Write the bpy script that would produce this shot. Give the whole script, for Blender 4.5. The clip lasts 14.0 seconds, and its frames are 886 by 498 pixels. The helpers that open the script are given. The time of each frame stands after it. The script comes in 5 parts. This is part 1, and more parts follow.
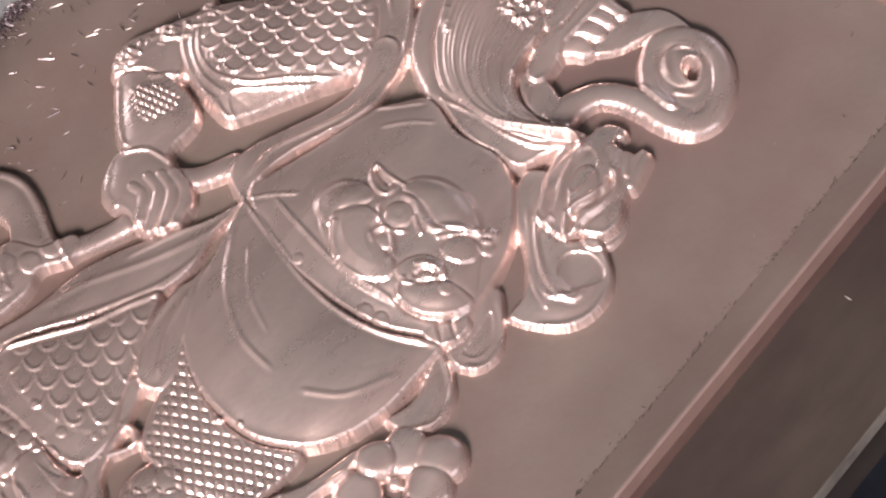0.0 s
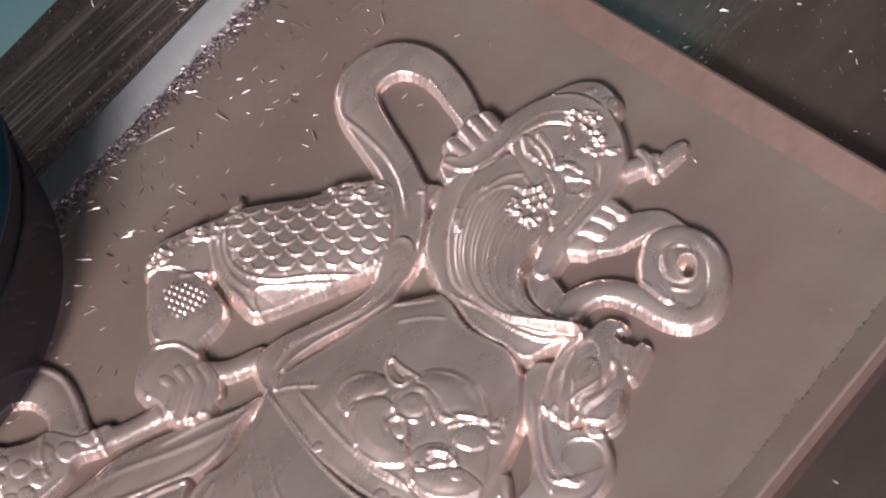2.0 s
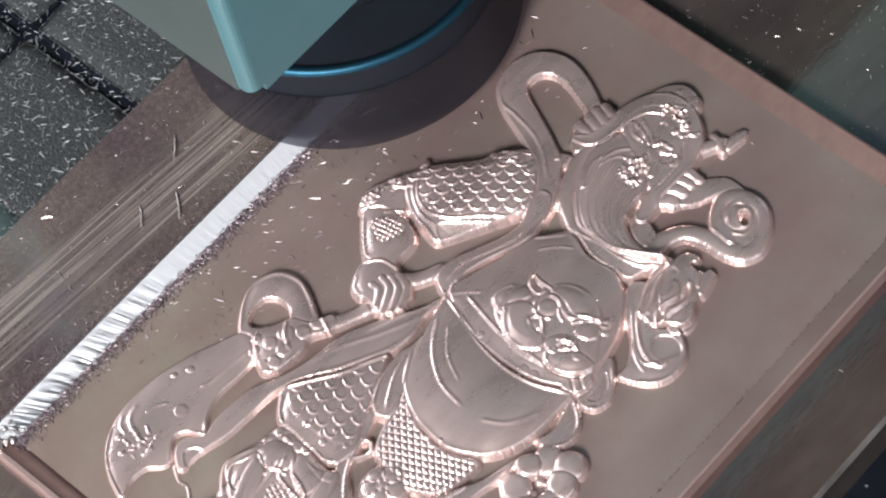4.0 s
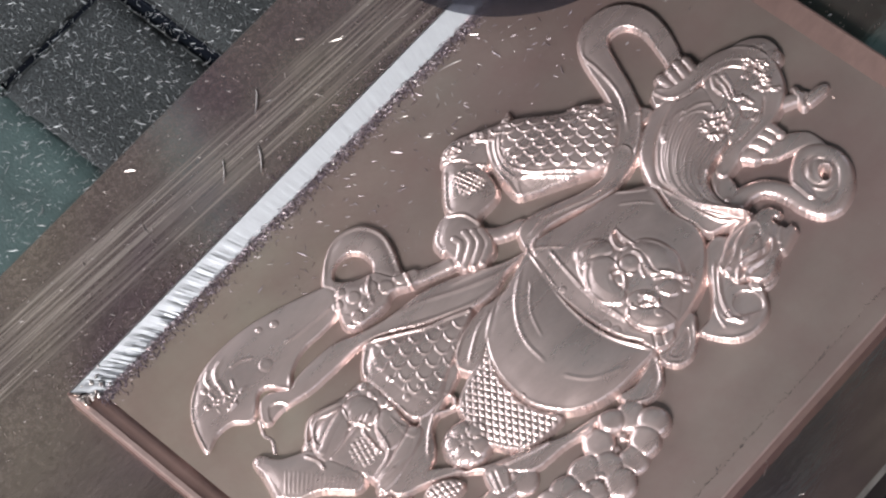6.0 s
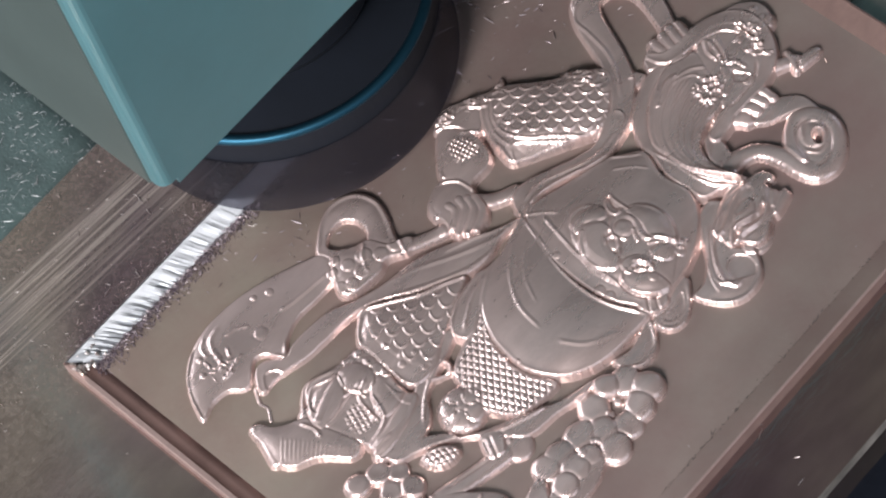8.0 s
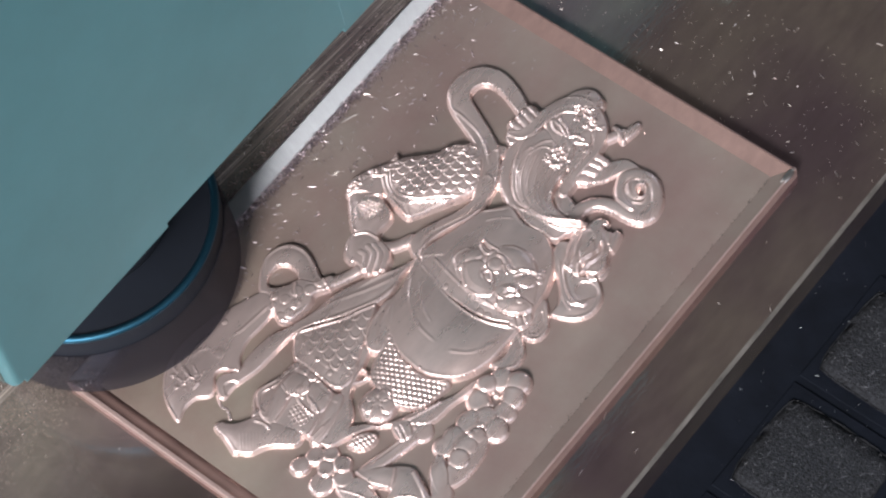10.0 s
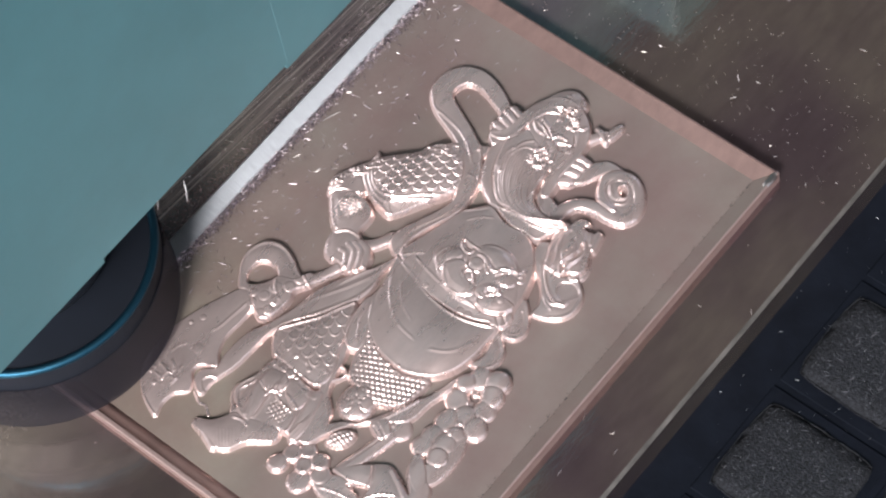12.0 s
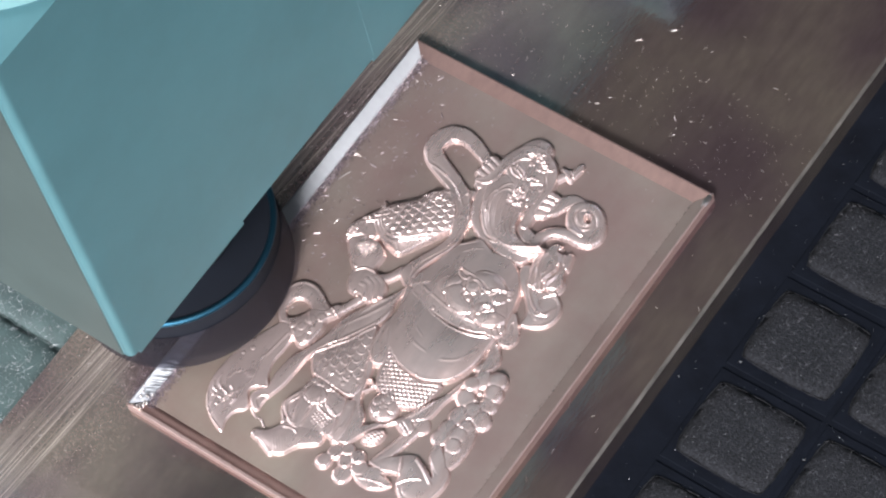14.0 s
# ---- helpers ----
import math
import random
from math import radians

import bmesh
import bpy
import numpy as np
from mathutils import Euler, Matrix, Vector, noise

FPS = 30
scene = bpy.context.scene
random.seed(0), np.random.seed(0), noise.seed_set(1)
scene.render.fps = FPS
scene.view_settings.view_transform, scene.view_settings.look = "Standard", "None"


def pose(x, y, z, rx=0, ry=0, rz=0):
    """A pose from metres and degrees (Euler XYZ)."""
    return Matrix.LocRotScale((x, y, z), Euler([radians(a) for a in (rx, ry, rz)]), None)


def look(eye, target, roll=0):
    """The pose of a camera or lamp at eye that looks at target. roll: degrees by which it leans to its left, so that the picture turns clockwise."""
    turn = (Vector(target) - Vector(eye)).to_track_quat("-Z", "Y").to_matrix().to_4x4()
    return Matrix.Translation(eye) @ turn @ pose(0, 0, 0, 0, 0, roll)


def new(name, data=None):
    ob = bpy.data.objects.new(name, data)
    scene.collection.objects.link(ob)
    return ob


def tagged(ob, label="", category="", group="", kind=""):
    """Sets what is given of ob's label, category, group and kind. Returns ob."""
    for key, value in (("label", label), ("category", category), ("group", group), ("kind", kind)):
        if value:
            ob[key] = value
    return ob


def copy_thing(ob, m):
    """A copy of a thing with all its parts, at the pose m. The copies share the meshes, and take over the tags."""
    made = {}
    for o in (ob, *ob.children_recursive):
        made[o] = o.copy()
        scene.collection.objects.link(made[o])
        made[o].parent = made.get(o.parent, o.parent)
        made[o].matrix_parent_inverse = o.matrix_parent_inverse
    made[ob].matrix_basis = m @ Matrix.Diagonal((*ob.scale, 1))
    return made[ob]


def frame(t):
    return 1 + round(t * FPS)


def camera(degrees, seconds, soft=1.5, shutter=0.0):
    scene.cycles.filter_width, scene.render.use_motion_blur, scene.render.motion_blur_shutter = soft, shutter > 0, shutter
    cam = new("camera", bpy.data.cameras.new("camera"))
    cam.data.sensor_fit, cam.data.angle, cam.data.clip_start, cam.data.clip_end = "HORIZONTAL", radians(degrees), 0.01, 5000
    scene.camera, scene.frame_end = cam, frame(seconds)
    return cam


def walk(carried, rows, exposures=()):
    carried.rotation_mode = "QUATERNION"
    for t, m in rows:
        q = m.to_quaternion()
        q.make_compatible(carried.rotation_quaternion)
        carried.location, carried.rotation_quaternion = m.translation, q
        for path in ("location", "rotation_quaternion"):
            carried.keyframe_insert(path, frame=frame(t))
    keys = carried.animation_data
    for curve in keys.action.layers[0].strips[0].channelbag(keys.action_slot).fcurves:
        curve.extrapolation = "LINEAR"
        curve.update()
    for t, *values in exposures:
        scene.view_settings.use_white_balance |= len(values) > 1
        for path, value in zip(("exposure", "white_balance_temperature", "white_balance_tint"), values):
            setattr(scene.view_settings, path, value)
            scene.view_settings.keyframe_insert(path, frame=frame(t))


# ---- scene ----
# ---- the camera and its way ----
cam = camera(16.225, 14.0, soft=2.2)
PATH = [
    (0, (0.2350, -0.0246, 0.3585), (0.0800, 0.0926, 0), -15.28),
    (0.5, (0.2325, -0.0148, 0.3617), (0.0756, 0.1053, 0), -16.00),
    (1, (0.2332, -0.0135, 0.3613), (0.0589, 0.1170, 0), -16.68),
    (1.5, (0.2342, -0.0156, 0.3583), (0.0570, 0.1160, 0), -16.38),
    (2, (0.2487, -0.0257, 0.3826), (0.0592, 0.1152, 0), -16.02),
    (2.5, (0.3216, -0.0836, 0.5461), (0.0572, 0.1113, 0), -16.07),
    (3, (0.3183, -0.0902, 0.5436), (0.0540, 0.1039, 0), -15.41),
    (3.5, (0.3204, -0.0905, 0.5438), (0.0477, 0.0952, 0), -16.59),
    (3.7, (0.3222, -0.0946, 0.5398), (0.0467, 0.0913, 0), -16.22),
    (5.8, (0.3151, -0.0913, 0.5517), (0.0413, 0.0753, 0), -18.81),
    (6, (0.3126, -0.0910, 0.5505), (0.0394, 0.0722, 0), -19.02),
    (6.5, (0.3105, -0.0931, 0.5493), (0.0429, 0.0675, 0), -18.86),
    (7, (0.3156, -0.0899, 0.5510), (0.0418, 0.0640, 0), -20.57),
    (7.2, (0.3130, -0.0893, 0.5523), (0.0407, 0.0634, 0), -20.61),
    (9.3, (0.3228, -0.0891, 0.5478), (0.0595, 0.0752, 0), -19.58),
    (9.5, (0.3290, -0.0858, 0.5844), (0.0595, 0.0845, 0), -19.53),
    (10, (0.3833, -0.1646, 0.7165), (0.0576, 0.0887, 0), -15.04),
    (10.5, (0.3805, -0.1699, 0.7131), (0.0579, 0.0909, 0), -13.84),
    (11, (0.3839, -0.1626, 0.7157), (0.0569, 0.0922, 0), -14.41),
    (11.5, (0.3825, -0.1712, 0.7129), (0.0598, 0.0917, 0), -13.13),
    (12, (0.3829, -0.1718, 0.7110), (0.0620, 0.0914, 0), -12.87),
    (12.5, (0.4606, -0.2339, 0.8741), (0.0630, 0.0941, 0), -12.92),
    (13, (0.4602, -0.2341, 0.8735), (0.0651, 0.0951, 0), -13.06),
    (13.5, (0.4595, -0.2365, 0.8740), (0.0631, 0.0961, 0), -14.44),
    (14, (0.4523, -0.2345, 0.8693), (0.0555, 0.0997, 0), -16.56),
]
walk(cam, [(t, look(eye, target, roll)) for t, eye, target, roll in PATH],
     [(0, 0.46, 7130, 23), (1.5, 0.41, 6930, 20), (2.0, 0.34, 6680, 16), (2.5, 0.43, 6360, 12), (3.7, 0.39, 6310, 11), (5.8, 0.06, 6290, 11), (7.2, 0.06, 6290, 11), (9.3, 0.44, 6290, 11), (12.1, 0.64, 6220, 11), (12.5, 0.66, 6200, 11), (14, 0.76, 6200, 12)])

# ---- light ----
MM = 0.001
world = bpy.data.worlds.new("workshop_air")
scene.world = world
world.use_nodes = True
sky = world.node_tree.nodes.new("ShaderNodeTexSky")
sky.sky_type, sky.sun_disc = "NISHITA", False
sky.sun_elevation, sky.sun_rotation = radians(39), radians(156)
back = world.node_tree.nodes["Background"]
world.node_tree.links.new(sky.outputs[0], back.inputs[0])
back.inputs[1].default_value = 0.11


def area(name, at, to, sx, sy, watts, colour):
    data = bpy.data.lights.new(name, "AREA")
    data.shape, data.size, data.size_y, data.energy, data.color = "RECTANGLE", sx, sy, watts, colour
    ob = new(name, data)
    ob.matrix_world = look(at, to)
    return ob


# low sun, and four added fill lamps set in an unseen door and three unseen windows
SUN_WAY = (0.31, -0.71, 0.63)
sun = bpy.data.lights.new("sun", "SUN")
sun.energy, sun.angle, sun.color = 5.85, radians(18), (1.0, 0.97, 0.94)
new("sun", sun).matrix_world = look(tuple(4 * c for c in SUN_WAY), (0, 0, 0))
area("south_fill_light", (1.25, -3.12, 1.75), (1.25, 0, 1.1), 3.2, 3.2, 34, (0.97, 0.98, 1.0))
area("west_fill_light", (-3.12, -1.0, 2.15), (0, -0.2, 0.5), 2.4, 3.0, 125, (0.97, 0.98, 1.0))
area("north_fill_light", (-1.4, 3.12, 1.35), (-1.0, 0, 1.0), 2.4, 1.6, 8, (0.97, 0.98, 1.0))
area("east_fill_light", (3.12, -0.2, 1.5), (0, -0.2, 1.5), 2.4, 1.4, 12, (0.97, 0.98, 1.0))


# ---- materials ----
def material(name, colour, rough=0.5, metal=0.0, vary=0.15, scale=60.0, bump=0.0, bump_scale=300.0, stretch=(1, 1, 1), turn=0.0,
             rough_vary=0.0, coat=0.0, island=False):
    m = bpy.data.materials.new(name)
    m.use_nodes = True
    nt = m.node_tree
    b = nt.nodes["Principled BSDF"]
    b.inputs["Roughness"].default_value, b.inputs["Metallic"].default_value = rough, metal
    b.inputs["Coat Weight"].default_value = coat
    b.inputs["Coat Roughness"].default_value = 0.25
    co = nt.nodes.new("ShaderNodeTexCoord")
    mp = nt.nodes.new("ShaderNodeMapping")
    mp.inputs["Scale"].default_value = stretch
    mp.inputs["Rotation"].default_value = (0, 0, radians(turn))
    nt.links.new(co.outputs["Object"], mp.inputs[0])
    big = nt.nodes.new("ShaderNodeTexNoise")
    big.inputs["Scale"].default_value, big.inputs["Detail"].default_value = scale, 6
    big.inputs["Roughness"].default_value = 0.65
    nt.links.new(mp.outputs[0], big.inputs[0])
    ramp = nt.nodes.new("ShaderNodeMapRange")
    ramp.inputs["From Min"].default_value, ramp.inputs["From Max"].default_value = 0.3, 0.7
    ramp.inputs["To Min"].default_value, ramp.inputs["To Max"].default_value = 1 - vary, 1 + vary
    nt.links.new(big.outputs[0], ramp.inputs[0])
    mul = nt.nodes.new("ShaderNodeMixRGB")
    mul.blend_type, mul.inputs[0].default_value = "MULTIPLY", 1
    mul.inputs[1].default_value = (*colour, 1)
    nt.links.new(ramp.outputs[0], mul.inputs[2])
    nt.links.new(mul.outputs[0], b.inputs["Base Color"])
    if rough_vary:
        rr = nt.nodes.new("ShaderNodeMapRange")
        rr.inputs["From Min"].default_value, rr.inputs["From Max"].default_value = 0.3, 0.7
        rr.inputs["To Min"].default_value, rr.inputs["To Max"].default_value = rough - rough_vary, rough + rough_vary
        nt.links.new(big.outputs[0], rr.inputs[0])
        nt.links.new(rr.outputs[0], b.inputs["Roughness"])
    if bump:
        fine = nt.nodes.new("ShaderNodeTexNoise")
        fine.inputs["Scale"].default_value, fine.inputs["Detail"].default_value = bump_scale, 4
        nt.links.new(mp.outputs[0], fine.inputs[0])
        bp = nt.nodes.new("ShaderNodeBump")
        bp.inputs["Strength"].default_value, bp.inputs["Distance"].default_value = bump, 0.0005
        nt.links.new(fine.outputs[0], bp.inputs["Height"])
        nt.links.new(bp.outputs[0], b.inputs["Normal"])
    return m


COPPER = material("milled_copper", (0.335, 0.262, 0.242), 0.40, 0.64, 0.10, 35, 0.10, 1400, (1, 0.4, 1), 0, 0.06)


def stained(m, low, high, scale):
    """Broad stains that shift the hue of a metal between two tints."""
    nt = m.node_tree
    b = nt.nodes["Principled BSDF"]
    old = b.inputs["Base Color"].links[0].from_socket
    cloud = nt.nodes.new("ShaderNodeTexNoise")
    cloud.inputs["Scale"].default_value, cloud.inputs["Detail"].default_value = scale, 6
    cloud.inputs["Roughness"].default_value = 0.6
    nt.links.new(nt.nodes["Texture Coordinate"].outputs["Object"], cloud.inputs[0])
    hue = nt.nodes.new("ShaderNodeValToRGB")
    hue.color_ramp.elements[0].position, hue.color_ramp.elements[0].color = 0.36, (*low, 1)
    hue.color_ramp.elements[1].position, hue.color_ramp.elements[1].color = 0.64, (*high, 1)
    nt.links.new(cloud.outputs[0], hue.inputs[0])
    mix = nt.nodes.new("ShaderNodeMixRGB")
    mix.blend_type, mix.inputs[0].default_value = "MULTIPLY", 1
    nt.links.new(old, mix.inputs[1])
    nt.links.new(hue.outputs[0], mix.inputs[2])
    nt.links.new(mix.outputs[0], b.inputs["Base Color"])


def corner_sheen(m, tint, reach):
    """A cloudy painted sheen, a reflection put into the colour, that spreads from the plate's lower corner."""
    nt = m.node_tree
    b = nt.nodes["Principled BSDF"]
    old = b.inputs["Base Color"].links[0].from_socket
    co = nt.nodes["Texture Coordinate"].outputs["Object"]
    far = nt.nodes.new("ShaderNodeVectorMath")
    far.operation = "LENGTH"
    nt.links.new(co, far.inputs[0])
    cloud = nt.nodes.new("ShaderNodeTexNoise")
    cloud.inputs["Scale"].default_value, cloud.inputs["Detail"].default_value = 45, 6
    nt.links.new(co, cloud.inputs[0])
    ragged = nt.nodes.new("ShaderNodeMath")
    ragged.operation = "MULTIPLY_ADD"
    ragged.inputs[1].default_value = 0.09
    nt.links.new(cloud.outputs[0], ragged.inputs[0])
    nt.links.new(far.outputs["Value"], ragged.inputs[2])
    fade = nt.nodes.new("ShaderNodeMapRange")
    fade.interpolation_type = "SMOOTHSTEP"
    fade.inputs["From Min"].default_value, fade.inputs["From Max"].default_value = reach, 0.055
    nt.links.new(ragged.outputs[0], fade.inputs[0])
    mix = nt.nodes.new("ShaderNodeMixRGB")
    mix.blend_type = "MULTIPLY"
    mix.inputs[2].default_value = (*tint, 1)
    nt.links.new(fade.outputs[0], mix.inputs[0])
    nt.links.new(old, mix.inputs[1])
    nt.links.new(mix.outputs[0], b.inputs["Base Color"])


stained(COPPER, (0.92, 0.82, 0.82), (1.05, 1.09, 1.04), 28)
# paler, greener sheen painted in towards the lower corner
corner_sheen(COPPER, (1.10, 1.16, 1.06), 0.15)
# rims of the one copper plate: lit edges paler, the far wall darkened
LIT_COPPER_EDGE = material("lit_copper_edge", (0.46, 0.33, 0.30), 0.4, 0.7, 0.1, 300, 0.1, 900)
DIM_COPPER_CUT = material("dimmed_copper_wall_cut", (0.23, 0.150, 0.132), 0.45, 0.8, 0.12, 300, 0.10, 900, (1, 0.25, 1))


def brushed_cut():
    """Cut metal with the light's glint put into its pale grey: fine grooves run across the slope."""
    m = material("glint_toned_chattered_cut", (0.355, 0.365, 0.385), 0.45, 1.0, 0.05, 500, 0.03, 1200, (0.3, 1, 1))
    nt = m.node_tree
    b = nt.nodes["Principled BSDF"]
    tan = nt.nodes.new("ShaderNodeTangent")
    tan.direction_type, tan.uv_map = "UV_MAP", "along"
    nt.links.new(tan.outputs[0], b.inputs["Tangent"])
    b.inputs["Anisotropic"].default_value = 0.85
    return m


# near rim, the wall's reddish reflection put into its colour
COPPER_FILLET = material("reflection_red_copper_fillet", (0.36, 0.225, 0.195), 0.40, 0.64, 0.14, 60, 0.10, 1400, (1, 0.4, 1), 0, 0.06)
GLINT_CUT = brushed_cut()
RELIEF = material("bright_relief_metal", (0.60, 0.475, 0.446), 0.29, 0.74, 0.13, 160, 0.12, 2000, (1, 0.3, 1), 40, 0.06)
PAD = material("black_table_pad", (0.0125, 0.013, 0.0155), 0.85, 0.0, 0.97, 1300, 1.0, 1800)
OLIVE = material("olive_grey_paint", (0.075, 0.082, 0.068), 0.5, 0.0, 0.06, 12)
PAD_GREEN = material("green_table_pad", (0.036, 0.058, 0.056), 0.6, 0.0, 0.3, 90, 0.3, 1500)
PAD_DUSTY = material("dusty_table_pad", (0.017, 0.020, 0.021), 0.8, 0.0, 0.95, 1300, 0.9, 1500)
GROOVE = material("black_table_groove", (0.004, 0.0052, 0.0085), 0.8, 0.0, 0.3, 80, 0.3, 400)
TEAL = material("teal_machine_paint", (0.071, 0.168, 0.188), 0.42, 0.0, 0.13, 16, 0.03, 200)
TEAL_GREY = material("grey_teal_paint", (0.058, 0.077, 0.073), 0.45, 0.0, 0.14, 18, 0.03, 200)
TEAL_LIGHT = material("pale_teal_paint", (0.16, 0.30, 0.31), 0.4, 0.0, 0.06, 12)
BLUE_RING = material("glossy_dark_blue_plastic", (0.016, 0.062, 0.098), 0.45, 0.9, 0.1, 40)


def smoked():
    """Smoked plastic: lets a third of the light straight through."""
    m = material("smoked_plastic", (0.014, 0.014, 0.018), 0.5, 0.0, 0.2, 60)
    nt = m.node_tree
    b = nt.nodes["Principled BSDF"]
    out = nt.nodes["Material Output"]
    clear = nt.nodes.new("ShaderNodeBsdfTransparent")
    clear.inputs[0].default_value = (0.80, 0.80, 0.86, 1)
    mix = nt.nodes.new("ShaderNodeMixShader")
    mix.inputs[0].default_value = 0.52
    nt.links.new(b.outputs[0], mix.inputs[1])
    nt.links.new(clear.outputs[0], mix.inputs[2])
    nt.links.new(mix.outputs[0], out.inputs["Surface"])
    return m


SMOKED = smoked()
BLACK = material("black_spindle_metal", (0.006, 0.008, 0.013), 0.75, 0.0, 0.2, 40, 0.02, 300)


GROOVE.node_tree.nodes["Principled BSDF"].inputs["Specular IOR Level"].default_value = 0.07
for m in (PAD, BLACK, SMOKED):
    m.node_tree.nodes["Principled BSDF"].inputs["Specular IOR Level"].default_value = 0.2


def streak_steel():
    """Dark oiled steel; one slanting band of it is ground bright in long streaks."""
    m = material("oiled_dark_steel", (0.425, 0.362, 0.338), 0.12, 0.94, 0.14, 260, 0.03, 900, (1, 0.3, 1), -4)
    nt = m.node_tree
    b = nt.nodes["Principled BSDF"]
    old = b.inputs["Base Color"].links[0].from_socket
    co = nt.nodes["Texture Coordinate"]
    mp = nt.nodes.new("ShaderNodeMapping")
    mp.inputs["Rotation"].default_value = (0, 0, radians(3.8))
    nt.links.new(co.outputs["Object"], mp.inputs[0])
    sep = nt.nodes.new("ShaderNodeSeparateXYZ")
    nt.links.new(mp.outputs[0], sep.inputs[0])
    lines = nt.nodes.new("ShaderNodeMapping")
    lines.inputs["Scale"].default_value = (1500, 22, 1)
    nt.links.new(mp.outputs[0], lines.inputs[0])
    fine = nt.nodes.new("ShaderNodeTexNoise")
    fine.inputs["Scale"].default_value, fine.inputs["Detail"].default_value = 1.0, 5
    nt.links.new(lines.outputs[0], fine.inputs[0])
    band = nt.nodes.new("ShaderNodeValToRGB")
    el = band.color_ramp.elements
    el[0].position, el[0].color = 0.18, (0, 0, 0, 1)
    el[1].position, el[1].color = 0.90, (0, 0, 0, 1)
    for pos, v in ((0.26, 0.35), (0.34, 0.85), (0.45, 0.55), (0.55, 1.0), (0.66, 0.5), (0.76, 0.75), (0.84, 0.25)):
        e = el.new(pos)
        e.color = (v, v, v, 1)
    rng = nt.nodes.new("ShaderNodeMapRange")
    rng.inputs["From Min"].default_value, rng.inputs["From Max"].default_value = -0.033, -0.006
    nt.links.new(sep.outputs[0], rng.inputs[0])
    nt.links.new(rng.outputs[0], band.inputs[0])
    mul = nt.nodes.new("ShaderNodeMath")
    mul.operation = "MULTIPLY"
    nt.links.new(band.outputs[0], mul.inputs[0])
    crisp = nt.nodes.new("ShaderNodeMapRange")
    crisp.inputs["From Min"].default_value, crisp.inputs["From Max"].default_value = 0.36, 0.64
    crisp.inputs["To Min"].default_value, crisp.inputs["To Max"].default_value = 0.0, 0.85
    nt.links.new(fine.outputs[0], crisp.inputs[0])
    nt.links.new(crisp.outputs[0], mul.inputs[1])
    # cloudy oil stains, violet to olive
    cloud = nt.nodes.new("ShaderNodeTexNoise")
    cloud.inputs["Scale"].default_value, cloud.inputs["Detail"].default_value = 22, 5
    nt.links.new(co.outputs["Object"], cloud.inputs[0])
    hue = nt.nodes.new("ShaderNodeValToRGB")
    hue.color_ramp.elements[0].position, hue.color_ramp.elements[0].color = 0.36, (0.68, 0.58, 0.66, 1)
    hue.color_ramp.elements[1].position, hue.color_ramp.elements[1].color = 0.64, (1.10, 1.06, 0.95, 1)
    nt.links.new(cloud.outputs[0], hue.inputs[0])
    stain = nt.nodes.new("ShaderNodeMixRGB")
    stain.blend_type, stain.inputs[0].default_value = "MULTIPLY", 1
    nt.links.new(old, stain.inputs[1])
    nt.links.new(hue.outputs[0], stain.inputs[2])
    # a film of grey dust west of the plate; its tone also stands in for that side's light
    film = nt.nodes.new("ShaderNodeMapRange")
    film.inputs["From Min"].default_value, film.inputs["From Max"].default_value = 0.045, -0.006
    nt.links.new(sep.outputs[0], film.inputs[0])
    grit = nt.nodes.new("ShaderNodeTexNoise")
    grit.inputs["Scale"].default_value, grit.inputs["Detail"].default_value = 900, 5
    grit.inputs["Roughness"].default_value = 0.75
    nt.links.new(co.outputs["Object"], grit.inputs[0])
    speck = nt.nodes.new("ShaderNodeMapRange")
    speck.inputs["From Min"].default_value, speck.inputs["From Max"].default_value = 0.34, 0.68
    speck.inputs["To Min"].default_value, speck.inputs["To Max"].default_value = 0.08, 0.30
    nt.links.new(grit.outputs[0], speck.inputs[0])
    dusty = nt.nodes.new("ShaderNodeMath")
    dusty.operation = "MULTIPLY"
    nt.links.new(film.outputs[0], dusty.inputs[0])
    nt.links.new(speck.outputs[0], dusty.inputs[1])
    dust = nt.nodes.new("ShaderNodeMixRGB")
    nt.links.new(dusty.outputs[0], dust.inputs[0])
    nt.links.new(stain.outputs[0], dust.inputs[1])
    dust.inputs[2].default_value = (0.038, 0.040, 0.038, 1)
    old = dust.outputs[0]
    mix = nt.nodes.new("ShaderNodeMixRGB")
    nt.links.new(mul.outputs[0], mix.inputs[0])
    nt.links.new(old, mix.inputs[1])
    mix.inputs[2].default_value = (0.25, 0.225, 0.195, 1)
    dull = nt.nodes.new("ShaderNodeMapRange")
    dull.inputs["From Max"].default_value = 0.5
    dull.inputs["To Min"].default_value, dull.inputs["To Max"].default_value = 0.92, 0.45
    most = nt.nodes.new("ShaderNodeMath")
    most.operation = "MAXIMUM"
    nt.links.new(mul.outputs[0], most.inputs[0])
    nt.links.new(dusty.outputs[0], most.inputs[1])
    nt.links.new(most.outputs[0], dull.inputs[0])
    nt.links.new(dull.outputs[0], b.inputs["Metallic"])
    haze = nt.nodes.new("ShaderNodeMapRange")
    haze.inputs["To Min"].default_value, haze.inputs["To Max"].default_value = 0.055, 0.5
    nt.links.new(most.outputs[0], haze.inputs[0])
    nt.links.new(haze.outputs[0], b.inputs["Roughness"])
    nt.links.new(mix.outputs[0], b.inputs["Base Color"])
    return m


